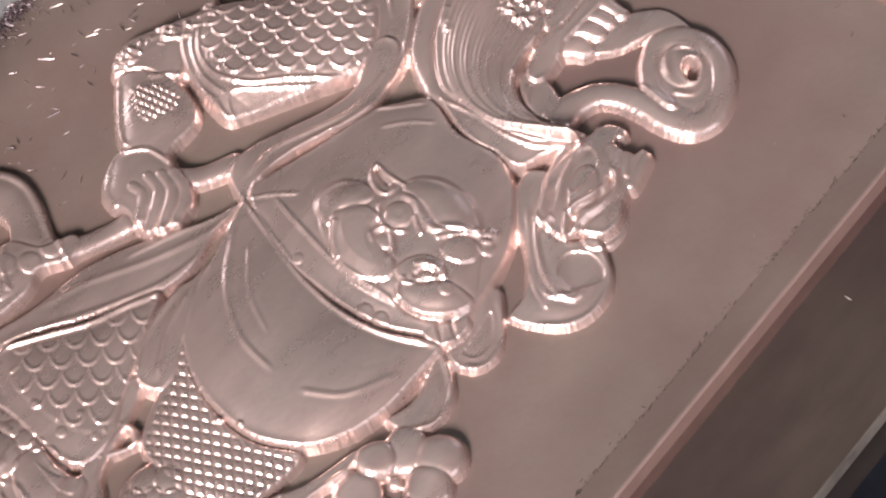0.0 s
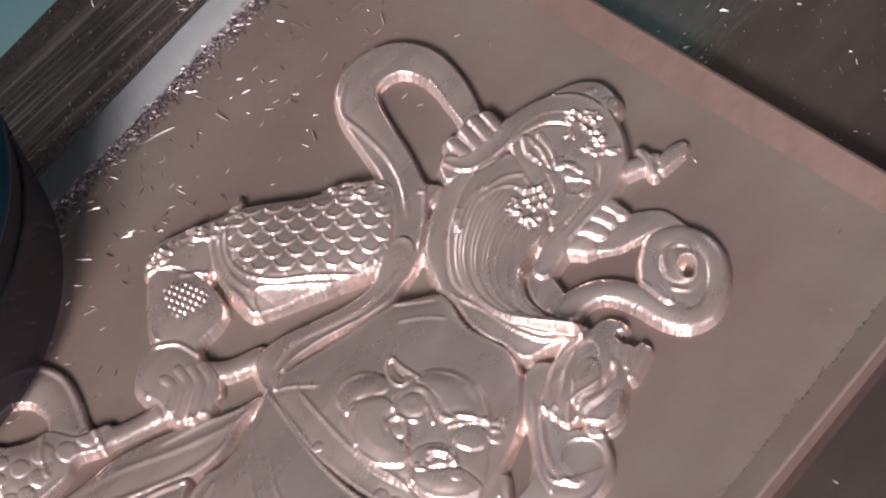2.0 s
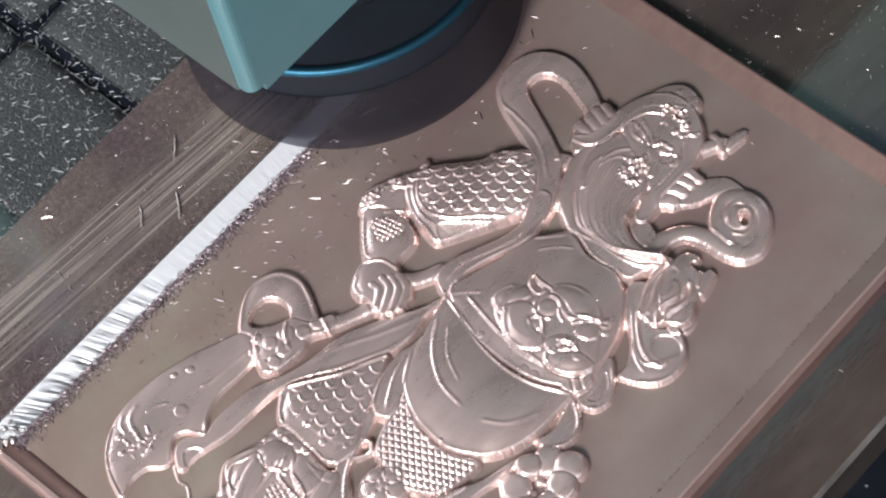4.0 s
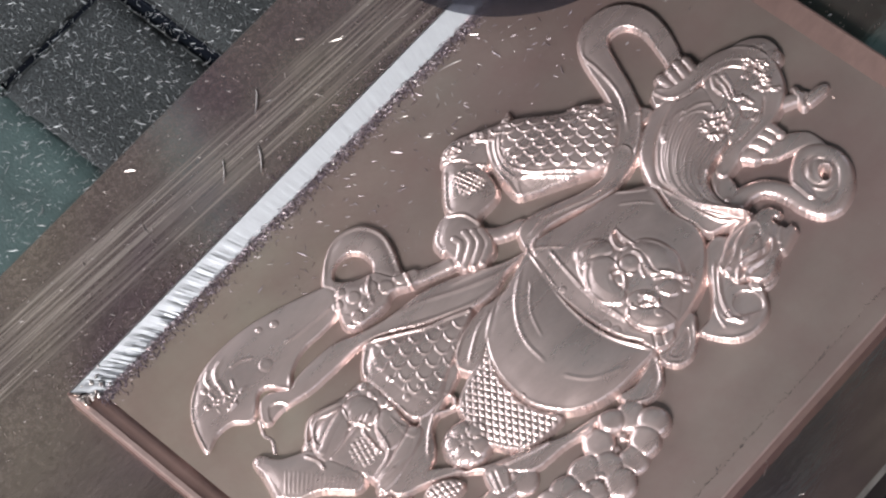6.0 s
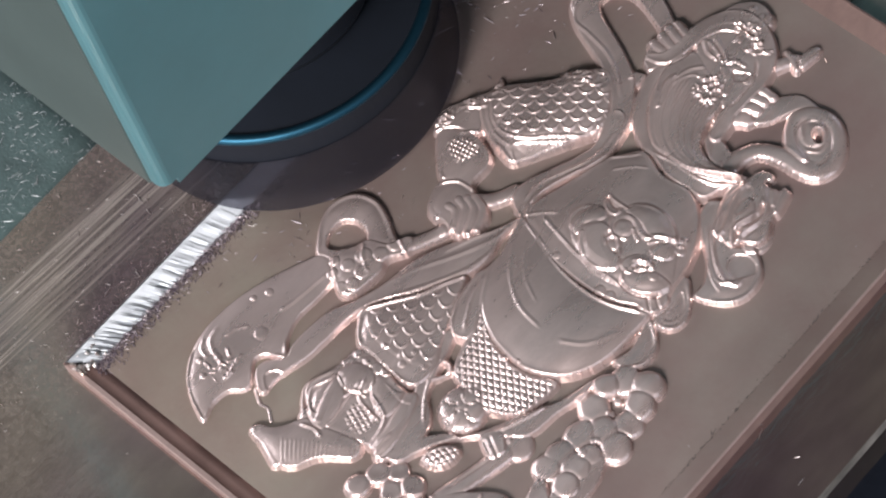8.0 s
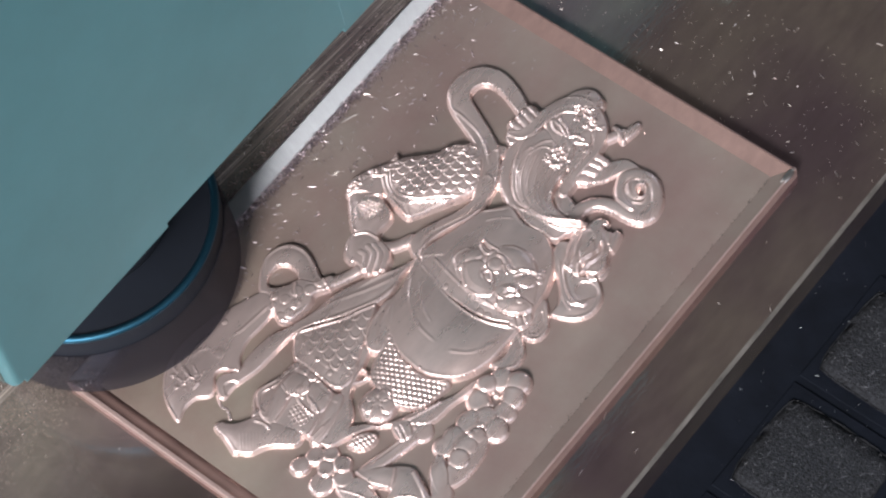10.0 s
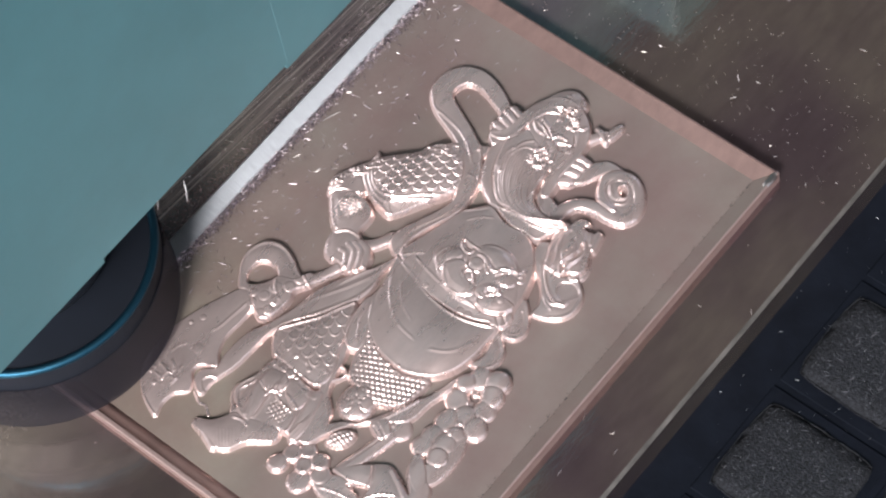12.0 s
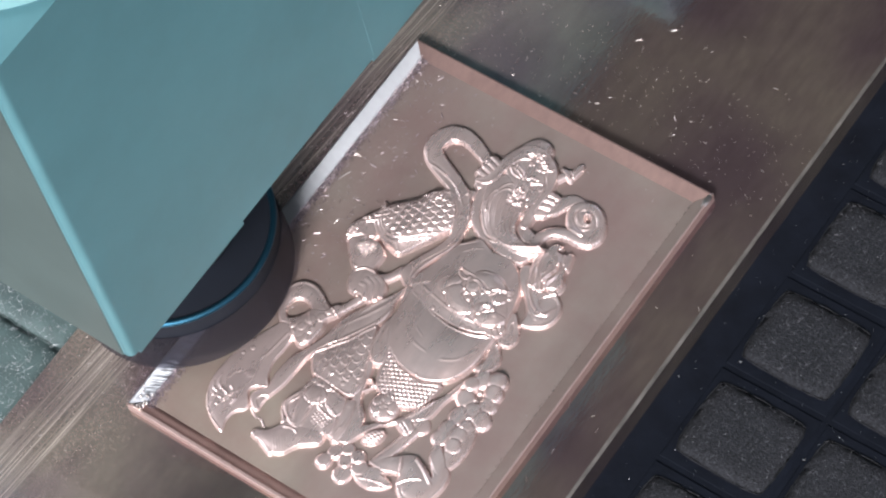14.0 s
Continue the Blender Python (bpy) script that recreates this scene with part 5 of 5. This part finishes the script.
def sculpt_legs():
    # hem below the apron
    fill([(75.7, 37.7), (79.3, 43.5), (83.0, 50.2), (86.4, 56.6), (88.9, 64.4), (90.1, 60.7), (88.2, 54.3), (87.3, 47.9), (84.9, 44.8), (80.6, 42.0)], 2.2, 0.6, 0.72, 2.3)
    ridge([(76.5, 35.1), (78.6, 39.4), (81.6, 44.4), (84.6, 51.1), (85.2, 53.9)], 0.5, 0.8)
    ridge([(87.5, 48.7), (88.2, 54.7), (89.9, 61.2)], 0.6, 0.5)
    bump(*(86.2, 44.2), 3.3, 2.0, 0.3)
    knob(*(84.3, 43.9), 0.8, 0.4)
    # flower medallion
    cx, cy = (72.3, 43.3)
    bump(cx, cy, 5.2, 3.2, 0.4)
    for k in range(5):
        a = 0.3 + k * 2 * math.pi / 5
        knob(cx + 2.9 * math.cos(a), cy + 2.9 * math.sin(a), 2.0, 1.1)
    knob(cx, cy, 1.3, 0.7)
    # shaft and its band
    tube([(81.5, 26.8), (83.7, 34.4), (85.3, 41.0)], 2.0, 2.6, 2.2)
    ridge([(81.4, 28.8), (84.3, 39.4)], 0.35, -0.5)
    fill([(79.0, 40.7), (81.4, 44.5), (85.3, 42.1), (85.3, 40.1), (83.9, 38.4)], 2.9, 0.6, 0.72, 2.3)
    ridge([(80.3, 40.6), (84.4, 38.6)], 0.35, -0.6)
    ridge([(80.8, 41.9), (85.3, 39.6)], 0.35, -0.5)
    # cone-shaped tassel
    fill([(73.1, 29.4), (73.2, 32.6), (75.1, 35.5), (77.8, 36.7), (78.7, 34.3), (77.2, 30.7)], 2.6, 0.6, 1.08, 2.3)
    lattice([(73.5, 29.2), (73.6, 32.4), (75.5, 35.3), (78.2, 36.5), (79.2, 34.1), (77.6, 30.5)], 80, 1.15, 0.4, 70)
    fill([(66.2, 26.0), (68.4, 31.2), (72.0, 36.4), (76.1, 38.5), (73.7, 34.6), (71.5, 30.2), (69.6, 26.5)], 2.0, 0.5, 0.54, 1.7)
    # the bent leg
    fill([(43.1, 28.2), (45.2, 33.7), (46.4, 40.8), (52.9, 40.7), (59.0, 39.1), (63.4, 39.4), (65.8, 35.1), (64.8, 29.5), (65.5, 25.4), (61.1, 25.1), (55.6, 22.3), (51.2, 22.0), (47.4, 23.7)], 2.0, 0.7, 0.72, 3.4)
    sink([(45.1, 27.9), (47.0, 31.8), (46.8, 35.6), (49.6, 29.0), (49.9, 24.5), (47.8, 24.5)], 0.9, 0.8)
    ridge([(47.8, 22.9), (44.8, 25.7), (44.1, 29.1), (46.0, 33.7)], 0.5, 0.6)
    tube([(48.0, 37.2), (48.9, 30.4), (51.2, 23.5)], 1.5, 3.0, 1.3)
    ridge([(52.4, 35.2), (53.5, 26.9), (53.5, 23.2)], 0.4, 0.5)
    tube([(46.4, 36.4), (48.9, 38.8), (52.1, 38.2), (52.8, 35.1)], 1.2, 2.9, 1.0)
    bump(*(57.3, 28.9), 3.7, 2.9, 0.2)
    lattice([(55.1, 26.8), (54.2, 30.0), (56.3, 31.9), (60.0, 30.9), (60.8, 27.4), (58.9, 25.8)], 70, 1.1, 0.26, 80)
    ridge([(53.0, 35.7), (54.3, 32.3), (57.6, 31.1), (60.9, 30.9)], 0.5, 0.8)
    tube([(63.2, 39.0), (65.5, 34.9), (65.4, 28.9), (65.3, 25.1)], 1.5, 2.7, 1.0)
    ridge([(64.9, 30.1), (64.5, 25.6)], 0.4, 0.6)
    for x, y, r in ((50.6, 39.3, 1.3), (53.1, 39.3, 1.4), (55.0, 39.6, 1.1), (47.5, 39.3, 1.1),):
        knob(x, y, r, 0.8)
    fill([(55.1, 37.9), (59.7, 38.0), (62.6, 39.6), (63.9, 37.2), (61.0, 36.3)], 2.6, 0.5, 0.36, 1.1)
    # knee lobes, shin, the strap beside it and the loose cloth
    swell([(47.0, 33.7), (48.3, 37.1), (52.2, 38.3), (55.1, 36.0), (54.1, 32.9), (50.5, 31.7)], 1.5, 2.2)
    swell([(55.2, 34.6), (54.4, 37.9), (57.0, 40.7), (60.8, 38.6), (62.2, 34.0), (60.4, 31.5)], 1.5, 2.2)
    swell([(48.2, 22.0), (46.3, 27.7), (46.8, 33.1), (51.1, 31.4), (52.8, 27.6), (53.2, 21.2), (51.8, 19.6)], 1.4, 2.0)
    swell([(63.9, 24.9), (63.2, 29.8), (62.1, 35.2), (61.4, 39.4), (64.0, 39.4), (65.9, 34.3), (66.9, 28.8), (66.4, 25.1)], 1.3, 1.6)
    tube([(50.3, 20.2), (45.9, 23.8), (43.4, 27.4), (44.2, 30.6), (46.9, 34.1)], 0.55, 2.4, 0.5)
    bump(50.0, 20.8, 1.1, 3.2)
    ridge([(51.8, 30.3), (52.6, 32.5), (55.4, 33.1)], 0.4, 0.6)
    ridge([(56.3, 33.9), (61.3, 32.2), (62.9, 28.8), (63.0, 25.0)], 0.5, 0.8)
    # boot
    fill([(40.8, 13.1), (41.3, 15.7), (44.7, 17.2), (48.5, 22.5), (53.2, 23.5), (61.0, 25.3), (62.4, 21.8), (57.0, 17.5), (53.9, 12.5), (50.4, 11.3), (45.5, 12.1)], 2.2, 0.7, 1.08, 3.4)
    tube([(41.7, 14.2), (45.4, 13.3), (50.1, 11.4)], 1.5, 2.9, 1.3)
    n = 17
    a, b = (48.0, 16.0), (60.8, 23.8)
    c, d = (51.4, 12.2), (61.8, 21.3)
    for k in range(n):
        t = k / (n - 1)
        ridge([(a[0] + (b[0] - a[0]) * t, a[1] + (b[1] - a[1]) * t), (c[0] + (d[0] - c[0]) * t, c[1] + (d[1] - c[1]) * t)], 0.24, 0.13)
    bump(*(47.7, 22.8), 1.6, 2.6)
    ridge([(48.9, 20.6), (52.0, 21.5), (54.1, 20.9)], 0.5, 0.6)


def sculpt_fruit():
    for x, y, r in ((71.0, 25.5, 2.4), (68.0, 22.6, 2.7), (72.7, 21.5, 2.5), (66.6, 18.0, 3.0), (75.5, 25.0, 2.7), (74.4, 17.3, 3.5), (78.1, 22.0, 2.9),):
        petal(x, y, r * 0.95, 2.5 + 0.8 * math.sin(x * 2.3 + y * 1.7), -0.8, 0.35)
    fill([(78.1, 18.9), (79.4, 23.0), (83.4, 25.0), (89.1, 23.7), (90.1, 21.0), (85.7, 17.8), (81.5, 17.2)], 1.6, 0.6, 0.72, 2.3)
    ridge([(80.1, 19.0), (84.8, 20.5), (90.0, 21.4)], 0.4, 0.5)
    fill([(79.3, 25.4), (84.6, 30.3), (90.4, 34.8), (95.1, 33.7), (100.0, 31.2), (95.1, 36.2), (94.2, 39.8), (95.9, 41.8), (101.5, 37.2), (104.4, 34.9), (105.3, 29.6), (102.4, 21.9), (96.0, 19.7), (91.1, 23.2), (90.5, 26.2), (86.7, 25.1), (83.6, 24.6)], 1.9, 0.7, 1.08, 3.4)
    sink([(85.2, 23.7), (88.7, 25.8), (90.7, 24.8), (88.5, 23.2)], 1.6, 0.6)
    ridge([(87.7, 32.0), (89.9, 28.2), (90.5, 24.2)], 0.5, 0.9)
    ridge([(91.7, 34.0), (96.4, 31.7), (101.3, 28.7)], 0.7, 0.9)
    ridge([(91.6, 23.7), (94.8, 26.9), (98.0, 28.7)], 0.4, 0.6)
    ridge([(92.9, 22.5), (96.0, 20.4), (101.6, 21.5), (104.7, 27.7), (104.3, 33.8)], 0.6, 0.6)
    fill([(94.7, 37.1), (94.1, 41.1), (98.5, 39.9), (101.9, 36.2), (101.8, 32.4), (98.4, 33.7)], 2.5, 0.6, 0.72, 2.3)
    # garland of round petals
    fill([(102.4, 35.9), (98.8, 38.2), (97.9, 44.5), (99.3, 52.5), (102.3, 52.2), (104.2, 47.1), (104.2, 40.2)], 1.6, 0.6, 0.72, 2.3)
    for x, y, r in ((91.9, 64.6, 2.8), (94.0, 67.7, 3.4), (98.5, 69.7, 3.6), (99.8, 65.3, 3.4), (92.9, 59.3, 3.4), (100.7, 61.0, 3.2), (97.6, 56.7, 3.2), (102.1, 55.5, 3.4), (94.7, 53.1, 3.6), (94.3, 47.8, 3.4), (93.8, 43.9, 3.2), (98.5, 47.3, 3.4), (99.3, 50.9, 2.6), (99.6, 43.2, 3.0),):
        petal(x, y, r * 0.96, 2.9 + 1.0 * math.sin(x * 3 + y), 2.2 + 1.1 * math.sin(x + 2 * y), -0.5)
    for x, y, r in ((95.6, 63.5, 1.2), (96.4, 60.8, 1.0), (98.1, 54.1, 1.0), (97.6, 50.7, 1.0),):
        knob(x, y, r, 0.6)


def blurred(f, mm):
    fy, fx = np.fft.fftfreq(f.shape[0], GRID), np.fft.rfftfreq(f.shape[1], GRID)
    soft = np.exp(-2 * (math.pi * mm) ** 2 * (fy[:, None] ** 2 + fx[None] ** 2))
    return np.fft.irfft2(np.fft.rfft2(f) * soft, f.shape)


def build_relief():
    for step in (sculpt_weapon, sculpt_arm, sculpt_robe, sculpt_mask, sculpt_hand, sculpt_head, sculpt_legs, sculpt_fruit):
        step()
    z = 0.62 * np.clip(H, 0, 8)
    # every form swells from its outline to its middle
    body = (z > 0.25).astype(float)
    low = blurred(z * body, 0.5) / np.maximum(blurred(body, 0.5), 0.05)
    z = 0.3 * low + 0.8 * blurred(z, 1.9) + 1.1 * (z - low)
    z = np.maximum(z, 0) * body * (0.42 + 0.58 * rounded((blurred(body, 0.8) - 0.45) / 0.5))
    # a tapered cutter leaves no upright wall
    steep = 2.7 * GRID
    for _ in range(7):
        for ax, by in ((0, 1), (0, -1), (1, 1), (1, -1)):
            z = np.maximum(z, np.roll(z, by, ax) - steep)
    for _ in range(2):
        s = z.copy()
        s[1:-1, 1:-1] = (4 * z[1:-1, 1:-1] + z[:-2, 1:-1] + z[2:, 1:-1] + z[1:-1, :-2] + z[1:-1, 2:]) / 8
        z = s
    # it chatters on the steep walls and leaves them in narrow facets
    gy, gx = np.gradient(z, GRID)
    wall = np.clip((np.hypot(gx, gy) - 0.5) / 0.4, 0, 1)
    soft = z.copy()
    for _ in range(6):
        for ax in (0, 1):
            soft = (2 * soft + np.roll(soft, 2, ax) + np.roll(soft, -2, ax)) / 4
    gy, gx = np.gradient(soft, GRID)
    turn = np.round(np.arctan2(gy, gx) / (math.pi / 10)) * (math.pi / 10)
    strip = np.floor((AY * np.cos(turn) - AX * np.sin(turn)) / 0.45)
    jolt = np.sin(strip * 12.9898 + turn * 78.233) * 43758.5453
    jolt = (jolt - np.floor(jolt)) * 2 - 1
    facing = np.clip(0.35 + 0.75 * np.cos(np.arctan2(-gy, -gx) + radians(75)), 0.1, 1)
    jj, ii = np.meshgrid(np.arange(NY), np.arange(NX), indexing="ij")
    shake = [0.065 / GRID * wall * facing * jolt * np.sin(turn), 0.065 / GRID * wall * facing * jolt * np.cos(turn)]
    fj, fi = np.clip(jj + shake[0], 0, NY - 1.01), np.clip(ii + shake[1], 0, NX - 1.01)
    j0, i0 = fj.astype(int), fi.astype(int)
    tj, ti = fj - j0, fi - i0
    z = (z[j0, i0] * (1 - ti) + z[j0, i0 + 1] * ti) * (1 - tj) + (z[j0 + 1, i0] * (1 - ti) + z[j0 + 1, i0 + 1] * ti) * tj
    keep = z > 0.04
    cell = keep[:-1, :-1] | keep[1:, :-1] | keep[:-1, 1:] | keep[1:, 1:]
    used = np.zeros(z.shape, bool)
    used[:-1, :-1] |= cell
    used[1:, :-1] |= cell
    used[:-1, 1:] |= cell
    used[1:, 1:] |= cell
    index = np.full(z.shape, -1)
    index[used] = np.arange(used.sum())
    co = np.stack([AX[used] * MM, AY[used] * MM, np.where(keep[used], z[used], -0.15) * MM - DEPTH], 1)
    j, i = np.nonzero(cell)
    quads = np.stack([index[j, i], index[j, i + 1], index[j + 1, i + 1], index[j + 1, i]], 1)
    me = bpy.data.meshes.new("relief_figure")
    me.vertices.add(len(co))
    me.vertices.foreach_set("co", co.ravel())
    me.loops.add(quads.size)
    me.loops.foreach_set("vertex_index", quads.ravel().astype(np.int32))
    me.polygons.add(len(quads))
    me.polygons.foreach_set("loop_start", np.arange(0, quads.size, 4, dtype=np.int32))
    me.polygons.foreach_set("loop_total", np.full(len(quads), 4, np.int32))
    me.polygons.foreach_set("use_smooth", np.ones(len(quads), bool))
    me.update(calc_edges=True)
    me.materials.append(RELIEF)
    ob = new("relief_figure", me)
    tagged(ob, "shiny carved relief of a bearded warrior statue on the tray", "relief statue")


# ---- an unseen gantry added behind the head, kept short to let south-west light by ----
def build_gantry():
    gantry = thing("machine_gantry", "unseen olive grey beam on one column, added behind the head", "machine gantry")
    part("beam", box(-0.30, -0.137, -0.09, 0.62, 0.24, 0.40, 0.006, 2), OLIVE, gantry)
    part("column", box(-0.31, -0.13, 0.56, 0.68, -15 * MM, 0.42, 0.006, 2), OLIVE, gantry)
    for z in (0.265, 0.325):
        part("linear_rail", box(-0.138, -0.126, -0.08, 0.57, z, z + 0.018, 0.002, 1), CHIP_DIM, gantry, "ground steel rail")


# ---- an unseen workshop added around, open where sun and fill lamps come in ----
def build_room():
    def slab(name, label, cat, *bs):
        bm = bmesh.new()
        for b in bs:
            me = bpy.data.meshes.new("slab")
            box(*b).to_mesh(me)
            bm.from_mesh(me)
            bpy.data.meshes.remove(me)
        tagged(part(name, bm, WALL_PAINT), label, cat, kind="structure")
    f = part("floor", box(-3.2, 3.2, -9, 3.2, -1.0, -0.9), CONCRETE)
    tagged(f, "bare grey concrete workshop floor", "floor", kind="structure")
    slab("ceiling", "plain grey workshop ceiling", "ceiling", (-3.2, 3.2, -3.2, 3.2, 3.8, 3.9))
    slab("wall_west", "unseen grey workshop wall with an opening for a fill lamp", "wall", (-3.2, -3.1, -3.1, -2.2, -0.9, 3.8), (-3.2, -3.1, 0.2, 3.1, -0.9, 3.8), (-3.2, -3.1, -2.2, 0.2, -0.9, 0.65), (-3.2, -3.1, -2.2, 0.2, 3.65, 3.8))
    slab("wall_north", "unseen grey workshop wall with an opening for a fill lamp", "wall", (-3.2, -2.6, 3.1, 3.2, -0.9, 3.8), (-0.2, 3.2, 3.1, 3.2, -0.9, 3.8), (-2.6, -0.2, 3.1, 3.2, -0.9, 0.55), (-2.6, -0.2, 3.1, 3.2, 2.15, 3.8))
    slab("wall_east", "unseen grey workshop wall with an opening for a fill lamp", "wall", (3.1, 3.2, -3.1, -1.4, -0.9, 3.8), (3.1, 3.2, 1.0, 3.1, -0.9, 3.8), (3.1, 3.2, -1.4, 1.0, -0.9, 0.8), (3.1, 3.2, -1.4, 1.0, 2.2, 3.8))
    slab("wall_south", "unseen grey workshop wall beside a wide gap for sun and fill lamp", "wall", (-3.2, -0.4, -3.2, -3.1, -0.9, 3.8), (2.9, 3.2, -3.2, -3.1, -0.9, 3.8), (-0.4, 2.9, -3.2, -3.1, 3.5, 3.8))


build_block()
build_plate()
build_clamp()
build_table()
build_room()
build_base()
build_gantry()
build_relief()
HEAD = build_head()
build_pads()
build_slivers()
build_chips()
motions()
